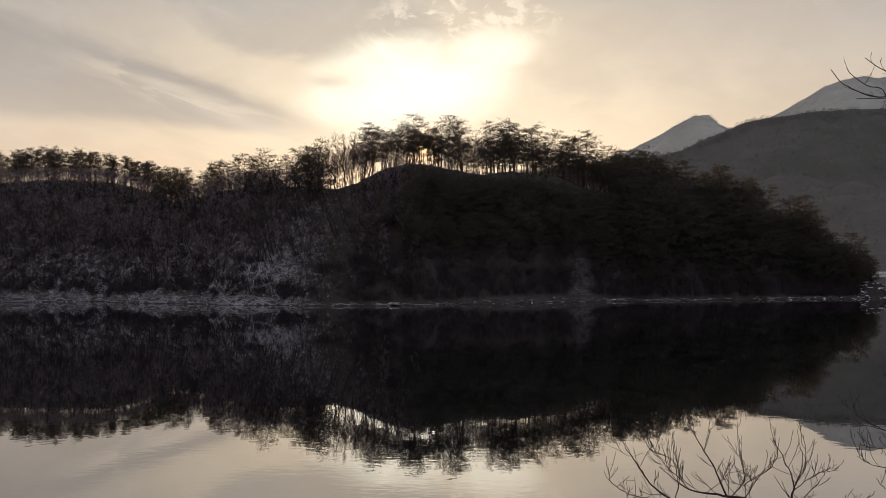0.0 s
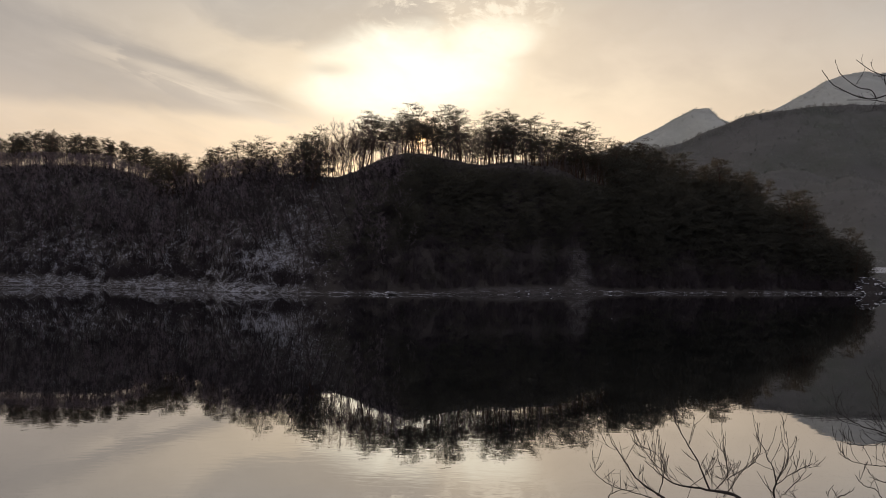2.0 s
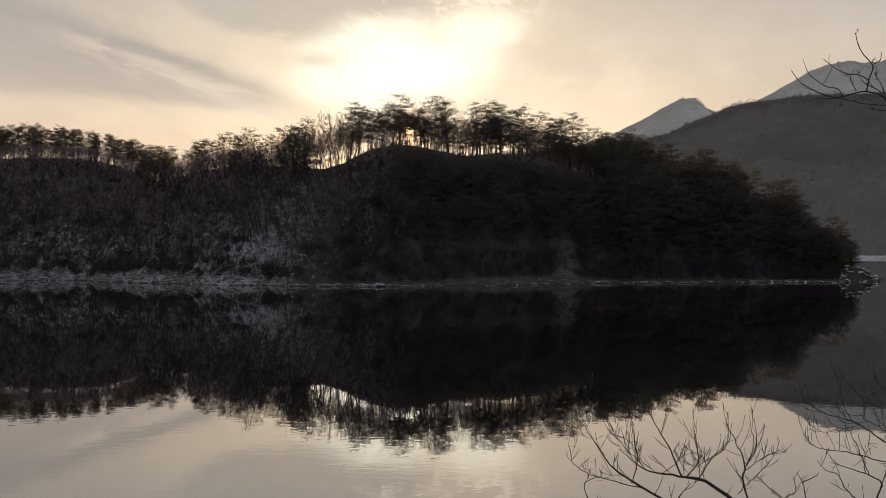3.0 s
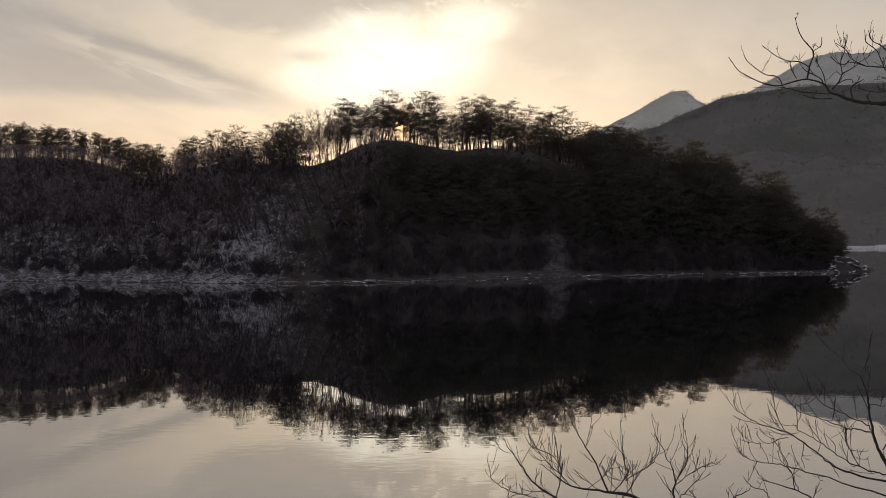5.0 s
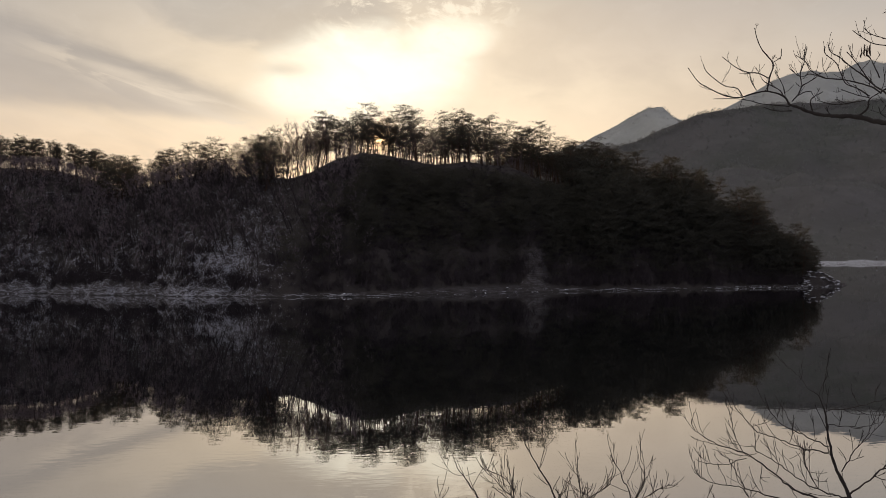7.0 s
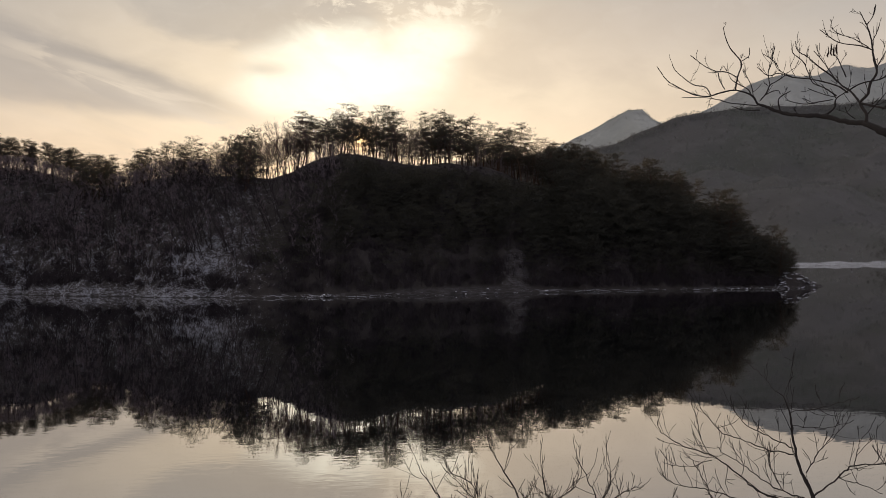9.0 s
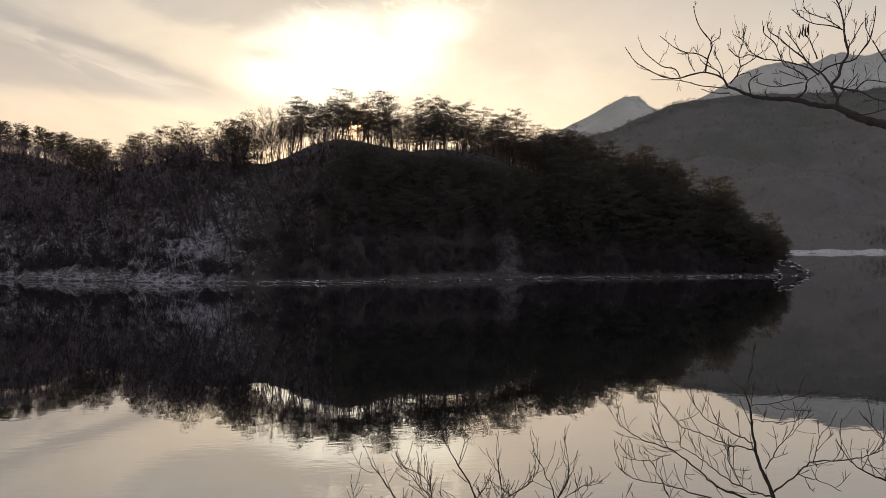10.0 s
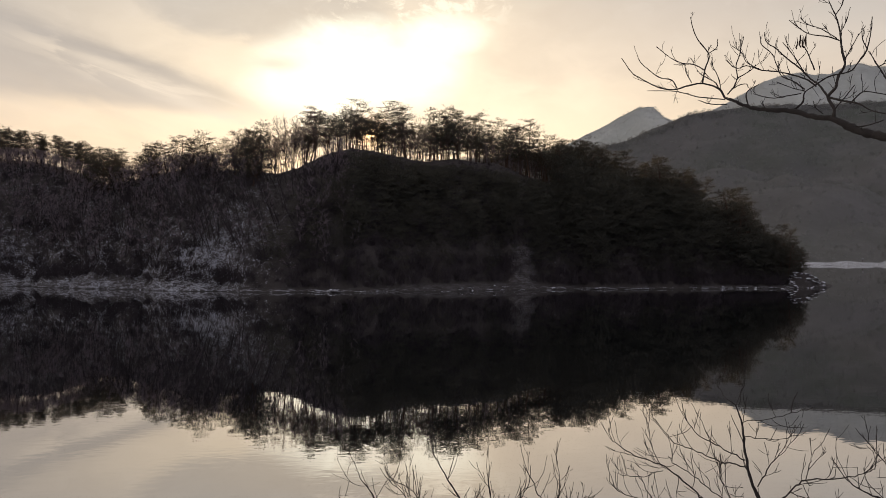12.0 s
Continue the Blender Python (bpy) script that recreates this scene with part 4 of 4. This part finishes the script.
tree = thing("overhanging_tree", "dark leafless tree with a long branch over the lake", "tree")
near_limb(tree, "trunk", [(4.11, 2.70, 5.2), (3.98, 2.85, 6.6), (3.92, 2.90, 7.6), (3.86, 2.90, 9.0), (3.96, 2.85, 10.5), (3.86, 2.95, 12.0)], 0.11, 0.05, 0, 0.3, seed=1)
near_limb(tree, "branch", [(3.90, 2.90, 8.15), (3.66, 3.45, 8.42), (3.64, 3.91, 8.56), (3.61, 4.04, 8.6), (3.59, 4.15, 8.65), (3.56, 4.25, 8.71), (3.54, 4.38, 8.74), (3.49, 4.53, 8.8), (3.41, 4.62, 8.82), (3.33, 4.71, 8.85), (3.26, 4.75, 8.89), (3.21, 4.79, 8.92)], 0.023, 0.0068, 6, 0.07, seed=2, kink=0.002)
def side_branch(seed, r0, twigs, reach, *points):
    """A side branch of the overhanging tree."""
    near_limb(tree, "side_branch", points, r0 * 0.70, 0.0020, int(twigs * 1.25) + 1, reach * 1.7, seed=seed, kink=0.0005)


side_branch(20, 0.008, 2, 0.05, (3.21, 4.79, 8.92), (3.18, 4.81, 8.98), (3.1, 4.86, 9.02), (3.02, 4.89, 9.01), (2.94, 4.91, 8.99), (2.85, 4.94, 9.01), (2.75, 4.97, 9.07), (2.7, 4.99, 9.11), (2.64, 5, 9.2))
side_branch(21, 0.0045, 2, 0.05, (2.96, 4.91, 9), (2.93, 4.92, 9.05), (2.86, 4.94, 9.07), (2.8, 4.96, 9.12), (2.75, 4.97, 9.17), (2.73, 4.97, 9.21))
side_branch(22, 0.0065, 2, 0.05, (3.1, 4.86, 9.02), (3.11, 4.85, 9.1), (3.13, 4.84, 9.19), (3.08, 4.87, 9.28), (3.05, 4.88, 9.35), (3.03, 4.88, 9.43))
side_branch(23, 0.0035, 0, 0.05, (3.13, 4.84, 9.2), (3.17, 4.82, 9.23), (3.17, 4.81, 9.28))
side_branch(24, 0.0048, 4, 0.05, (3.11, 4.85, 9.1), (3.05, 4.88, 9.14), (2.99, 4.9, 9.15), (2.92, 4.92, 9.19), (2.84, 4.94, 9.26))
side_branch(25, 0.004, 1, 0.05, (3.04, 4.88, 9.03), (3.01, 4.89, 9.09), (3, 4.89, 9.15))
side_branch(26, 0.0045, 2, 0.05, (3.21, 4.79, 8.91), (3.08, 4.87, 8.94), (3.02, 4.89, 8.96), (2.94, 4.91, 8.98), (2.79, 4.96, 8.99))
side_branch(27, 0.005, 1, 0.05, (3.22, 4.78, 8.88), (3.14, 4.83, 8.89), (3.08, 4.87, 8.92))
side_branch(28, 0.0045, 2, 0.06, (3.18, 4.81, 8.98), (3.16, 4.82, 9.02), (3.1, 4.86, 9.07), (3.07, 4.87, 9.1))
side_branch(29, 0.0035, 2, 0.06, (3.19, 4.8, 8.96), (3.18, 4.81, 9.04), (3.15, 4.82, 9.11), (3.14, 4.83, 9.15))
side_branch(30, 0.0055, 3, 0.06, (3.22, 4.78, 8.94), (3.25, 4.76, 8.98), (3.27, 4.75, 9.03), (3.3, 4.73, 9.05), (3.34, 4.7, 9.08), (3.35, 4.69, 9.1))
side_branch(31, 0.004, 4, 0.07, (3.27, 4.75, 9.03), (3.26, 4.75, 9.11), (3.28, 4.74, 9.18), (3.28, 4.74, 9.26))
side_branch(32, 0.0045, 0, 0.05, (3.24, 4.77, 8.97), (3.28, 4.74, 8.99), (3.31, 4.72, 8.99), (3.32, 4.72, 8.97))
side_branch(33, 0.006, 0, 0.05, (3.32, 4.72, 8.86), (3.31, 4.72, 8.94), (3.36, 4.67, 8.98))
side_branch(34, 0.009, 2, 0.06, (3.49, 4.53, 8.8), (3.52, 4.48, 8.84), (3.52, 4.46, 8.89), (3.54, 4.38, 8.92))
side_branch(35, 0.006, 5, 0.07, (3.54, 4.38, 8.91), (3.52, 4.44, 8.96), (3.48, 4.54, 9.01), (3.43, 4.6, 9.04), (3.37, 4.66, 9.06), (3.31, 4.72, 9.1), (3.26, 4.75, 9.09), (3.21, 4.79, 9.15))
side_branch(36, 0.0035, 3, 0.06, (3.37, 4.66, 9.06), (3.31, 4.72, 9.12), (3.29, 4.74, 9.18), (3.24, 4.77, 9.23))
side_branch(37, 0.005, 4, 0.06, (3.52, 4.46, 8.91), (3.49, 4.53, 8.97), (3.45, 4.58, 9.01), (3.43, 4.6, 9.08), (3.41, 4.62, 9.15), (3.37, 4.66, 9.21), (3.37, 4.67, 9.26))
side_branch(38, 0.0075, 5, 0.07, (3.55, 4.28, 8.83), (3.54, 4.35, 8.91), (3.53, 4.42, 8.96), (3.51, 4.5, 9.04), (3.47, 4.55, 9.1), (3.43, 4.6, 9.17), (3.39, 4.64, 9.22), (3.38, 4.65, 9.28))
side_branch(39, 0.004, 3, 0.06, (3.52, 4.46, 9), (3.49, 4.53, 9.12), (3.45, 4.57, 9.2))
side_branch(40, 0.004, 2, 0.06, (3.51, 4.48, 8.89), (3.47, 4.55, 8.89), (3.41, 4.62, 8.89), (3.34, 4.7, 8.93))
side_branch(41, 0.0035, 2, 0.06, (3.52, 4.46, 8.9), (3.49, 4.53, 8.93), (3.43, 4.6, 8.98))
side_branch(42, 0.0125, 5, 0.07, (3.56, 4.25, 8.71), (3.56, 4.24, 8.76), (3.55, 4.28, 8.83), (3.56, 4.23, 8.87), (3.57, 4.22, 8.93), (3.58, 4.18, 8.98), (3.57, 4.19, 9.06), (3.57, 4.2, 9.11), (3.57, 4.21, 9.17), (3.56, 4.23, 9.25), (3.55, 4.25, 9.3), (3.55, 4.28, 9.35))
side_branch(43, 0.0045, 3, 0.06, (3.57, 4.2, 9.11), (3.55, 4.27, 9.15), (3.52, 4.42, 9.21), (3.5, 4.5, 9.27), (3.47, 4.54, 9.32))
side_branch(44, 0.0035, 3, 0.05, (3.56, 4.22, 9.13), (3.54, 4.33, 9.21), (3.52, 4.44, 9.27), (3.51, 4.49, 9.32))
side_branch(45, 0.0035, 1, 0.05, (3.56, 4.23, 9.26), (3.57, 4.19, 9.3), (3.57, 4.17, 9.35))
side_branch(46, 0.006, 3, 0.06, (3.54, 4.38, 8.92), (3.55, 4.27, 8.94), (3.59, 4.15, 8.94), (3.6, 4.09, 8.98), (3.61, 4.04, 9.03), (3.61, 4.01, 9.11), (3.61, 4, 9.18))
side_branch(47, 0.0035, 1, 0.05, (3.61, 4.04, 9.03), (3.6, 4.06, 9.08), (3.6, 4.07, 9.14))
side_branch(48, 0.0035, 2, 0.05, (3.58, 4.18, 9.01), (3.59, 4.13, 9.07), (3.6, 4.09, 9.12))
side_branch(49, 0.0085, 2, 0.07, (3.55, 4.28, 8.83), (3.58, 4.18, 8.79), (3.6, 4.09, 8.76), (3.62, 4.01, 8.71), (3.65, 3.83, 8.65))
side_branch(50, 0.005, 2, 0.06, (3.59, 4.15, 8.77), (3.6, 4.08, 8.81), (3.61, 4.03, 8.81), (3.63, 3.91, 8.77))
side_branch(51, 0.006, 3, 0.06, (3.64, 3.83, 8.77), (3.63, 3.91, 8.84), (3.63, 3.95, 8.89), (3.62, 3.99, 8.95), (3.61, 4.02, 9.01))
side_branch(52, 0.0035, 2, 0.05, (3.62, 3.97, 8.92), (3.63, 3.91, 8.93), (3.64, 3.83, 8.94))
side_branch(53, 0.004, 1, 0.05, (3.56, 4.23, 8.76), (3.58, 4.16, 8.82), (3.59, 4.11, 8.86))
side_branch(54, 0.005, 1, 0.05, (3.59, 4.15, 8.65), (3.61, 4.04, 8.64), (3.63, 3.94, 8.65))
side_branch(55, 0.004, 1, 0.04, (3.55, 4.33, 8.75), (3.54, 4.38, 8.79), (3.53, 4.39, 8.83))
for k in range(4):
    at = np.array((3.49 + 0.013 * k, 4.49 - 0.01 * k, 9.16 + 0.012 * (k % 2)))
    link("seed_pod", [tube(at + np.array([(0, 0, 0.05), (0.005 - 0.004 * k, 0, 0.015), (-0.004, 0, -0.008), (0.007 * (k % 3), 0, -0.020 - 0.006 * (k % 2))]), (0.0012, 0.0035 + 0.001 * k, 0.005, 0.0012), 6)], M_POD, tree)
near_limb(tree, "side_branch", [(3.53, 4.38, 9), (3.52, 4.44, 9.12), (3.51, 4.49, 9.19)], 0.003, 0.0016, 2, 0.06, seed=74)


def sapling(label):
    return thing("sapling", label, "sapling", "saplings on the bank")


def shoot(ob, seed, r0, twigs, reach, *points):
    """The stem of a sapling first, then its side shoots."""
    first = not ob.children
    near_limb(ob, "stem" if first else "twig", points, r0 * 0.56, 0.0012, int(twigs * 1.25), reach * 1.5, 0.5, seed, 0.0015 if first else 0.003)


bush = sapling("leafless upright sapling with one straight stem")
shoot(bush, 60, 0.02, 5, 0.1, (3.06807, 3.5, 4.8), (2.97, 3.6, 6.3), (2.93, 3.64, 6.67), (2.9, 3.68, 6.83), (2.86, 3.72, 6.95), (2.84, 3.74, 7.08), (2.83, 3.75, 7.19), (2.81, 3.77, 7.28), (2.78, 3.81, 7.31))
shoot(bush, 61, 0.0085, 10, 0.11, (2.91, 3.67, 6.77), (2.76, 3.84, 6.78), (2.67, 3.93, 6.85), (2.57, 4.03, 6.93), (2.45, 4.13, 6.96), (2.36, 4.21, 7.02), (2.34, 4.22, 7.08))
shoot(bush, 62, 0.0035, 4, 0.08, (2.55, 4.04, 6.94), (2.51, 4.08, 7.05), (2.51, 4.08, 7.21))
shoot(bush, 63, 0.0055, 8, 0.1, (2.84, 3.74, 7.01), (2.76, 3.83, 7.01), (2.67, 3.93, 7.04), (2.6, 3.99, 7.06), (2.55, 4.04, 7.13))
shoot(bush, 64, 0.005, 6, 0.1, (2.84, 3.74, 7.04), (2.76, 3.83, 7.08), (2.67, 3.92, 7.13), (2.63, 3.96, 7.22))
shoot(bush, 65, 0.006, 10, 0.1, (2.89, 3.69, 6.7), (2.63, 3.97, 6.74), (2.52, 4.07, 6.75), (2.41, 4.17, 6.75), (2.35, 4.21, 6.79))
shoot(bush, 66, 0.006, 11, 0.12, (2.9, 3.68, 6.81), (2.84, 3.75, 6.81), (2.75, 3.85, 6.85), (2.68, 3.92, 6.91), (2.6, 3.99, 6.96), (2.58, 4.01, 6.99))
shoot(bush, 67, 0.004, 8, 0.1, (2.81, 3.78, 6.82), (2.77, 3.82, 6.92), (2.76, 3.83, 7.01))
shoot(bush, 68, 0.003, 5, 0.08, (2.56, 4.03, 6.91), (2.45, 4.13, 6.85), (2.36, 4.21, 6.86))
shoot(bush, 69, 0.003, 4, 0.09, (2.83, 3.75, 7.21), (2.93, 3.63, 7.26), (3.01, 3.53, 7.32))
shoot(bush, 70, 0.003, 4, 0.08, (2.84, 3.74, 7.15), (2.93, 3.63, 7.16), (3.01, 3.53, 7.22))
shoot(bush, 71, 0.005, 5, 0.1, (2.88, 3.7, 6.93), (2.92, 3.65, 7.05), (2.96, 3.6, 7.14))
shoot(bush, 72, 0.0065, 9, 0.1, (2.9, 3.68, 6.82), (2.98, 3.57, 6.96), (3.01, 3.53, 7.01), (3.1, 3.39, 7.06), (3.15, 3.31, 7.11), (3.17, 3.28, 7.14))
shoot(bush, 73, 0.0035, 3, 0.08, (2.97, 3.59, 6.94), (3.03, 3.51, 6.93), (3.08, 3.43, 6.91))
shoot(bush, 74, 0.003, 3, 0.07, (3.01, 3.53, 7.01), (3.02, 3.51, 7.1), (3.03, 3.5, 7.15))
shoot(bush, 75, 0.002, 2, 0.06, (2.78, 3.81, 7.31), (2.74, 3.85, 7.38), (2.7, 3.89, 7.42))
shoot(bush, 76, 0.002, 3, 0.06, (2.82, 3.76, 7.27), (2.83, 3.75, 7.39), (2.84, 3.73, 7.5))
bush = sapling("spreading leafless shrub with many fine twigs")
shoot(bush, 90, 0.029, 12, 0.16, (2.52683, 4.2, 4.4), (2.33, 4.3, 5.83), (2.12, 4.3, 6.23), (1.82, 4.3, 6.49), (1.62, 4.3, 6.54), (1.42, 4.3, 6.58), (1.25, 4.3, 6.71))
shoot(bush, 91, 0.010, 7, 0.12, (1.64, 4.3, 6.54), (1.57, 4.3, 6.7), (1.48, 4.3, 6.85), (1.42, 4.3, 6.98))
shoot(bush, 92, 0.017, 10, 0.13, (2.12, 4.3, 6.1), (1.79, 4.3, 6.23), (1.42, 4.3, 6.46), (1.22, 4.3, 6.59), (1.12, 4.3, 6.73), (1.03, 4.3, 6.86))
shoot(bush, 93, 0.005, 8, 0.11, (1.42, 4.3, 6.46), (1.15, 4.3, 6.53), (0.98, 4.3, 6.61), (0.95, 4.3, 6.72))
shoot(bush, 94, 0.0055, 10, 0.11, (1.33, 4.3, 6.5), (1.37, 4.3, 6.65), (1.32, 4.3, 6.75), (1.2, 4.3, 6.81))
shoot(bush, 95, 0.004, 9, 0.1, (1.42, 4.3, 6.58), (1.28, 4.3, 6.73), (1.18, 4.3, 6.83))
shoot(bush, 96, 0.011, 8, 0.12, (2.12, 4.3, 6.23), (2.02, 4.3, 6.5), (2.03, 4.3, 6.6), (1.99, 4.3, 6.72), (1.91, 4.3, 6.87))
shoot(bush, 97, 0.004, 7, 0.09, (2.03, 4.3, 6.57), (2.14, 4.3, 6.65), (2.25, 4.3, 6.7))
shoot(bush, 98, 0.0045, 7, 0.1, (2.03, 4.3, 6.58), (2.1, 4.3, 6.72), (2.09, 4.3, 6.89))
shoot(bush, 99, 0.0055, 10, 0.12, (1.67, 4.3, 6.54), (1.74, 4.3, 6.63), (1.72, 4.3, 6.8))
shoot(bush, 100, 0.0045, 9, 0.1, (1.74, 4.3, 6.6), (1.89, 4.3, 6.7), (1.94, 4.3, 6.77))
shoot(bush, 101, 0.006, 8, 0.1, (1.72, 4.3, 6.5), (1.79, 4.3, 6.6), (1.75, 4.3, 6.67))
shoot(bush, 104, 0.007, 4, 0.08, (2.30, 4.30, 6.20), (2.27, 4.30, 6.38), (2.19, 4.30, 6.46), (2.11, 4.30, 6.54))
shoot(bush, 105, 0.004, 3, 0.07, (2.27, 4.30, 6.39), (2.35, 4.30, 6.45), (2.33, 4.30, 6.54))
shoot(bush, 106, 0.006, 4, 0.08, (1.30, 4.30, 6.18), (1.09, 4.30, 6.36), (1.04, 4.30, 6.49), (1.10, 4.30, 6.53), (1.21, 4.30, 6.53))
shoot(bush, 107, 0.009, 3, 0.08, (1.54, 4.30, 6.18), (1.61, 4.30, 6.38), (1.65, 4.30, 6.45), (1.71, 4.30, 6.50))
shoot(bush, 108, 0.005, 5, 0.09, (1.99, 4.30, 6.43), (2.08, 4.30, 6.52), (2.16, 4.30, 6.60), (2.21, 4.30, 6.67))
bush = sapling("short broken leafless sapling")
shoot(bush, 120, 0.009, 2, 0.05, (2.4116, 4.05, 4.6), (2.36, 4.1, 6.09), (2.31, 4.1, 6.46), (2.29, 4.1, 6.56), (2.26, 4.1, 6.62))
shoot(bush, 121, 0.006, 1, 0.04, (2.29, 4.1, 6.56), (2.33, 4.1, 6.58), (2.36, 4.1, 6.6))
bush = sapling("leafless sapling with long side twigs")
shoot(bush, 140, 0.014, 12, 0.12, (4.26566, 3.85, 4.7), (4.12, 3.9, 6.39), (3.87, 3.9, 6.67), (3.66, 3.9, 6.77), (3.52, 3.9, 6.83), (3.43, 3.9, 6.89), (3.35, 3.9, 7))
shoot(bush, 141, 0.006, 8, 0.11, (3.87, 3.9, 6.67), (3.75, 3.9, 6.82), (3.66, 3.9, 6.92), (3.59, 3.9, 7.01), (3.54, 3.9, 7.08))
bush = sapling("low leafless sapling forking near the ground")
shoot(bush, 160, 0.011, 3, 0.08, (2.43, 3.70, 4.67), (2.45, 3.70, 6.22), (2.49, 3.70, 6.58), (2.52, 3.70, 6.68), (2.45, 3.70, 6.73), (2.33, 3.70, 6.77), (2.24, 3.70, 6.80))
shoot(bush, 161, 0.004, 3, 0.08, (2.45, 3.70, 6.73), (2.41, 3.70, 6.83), (2.35, 3.70, 6.95), (2.30, 3.70, 7.03))
shoot(bush, 162, 0.004, 2, 0.07, (2.43, 3.70, 6.74), (2.42, 3.70, 6.81), (2.38, 3.70, 6.89))
shoot(bush, 163, 0.006, 4, 0.08, (2.47, 3.70, 6.48), (2.42, 3.70, 6.56), (2.33, 3.70, 6.65), (2.28, 3.70, 6.73), (2.21, 3.70, 6.76), (2.17, 3.70, 6.81))
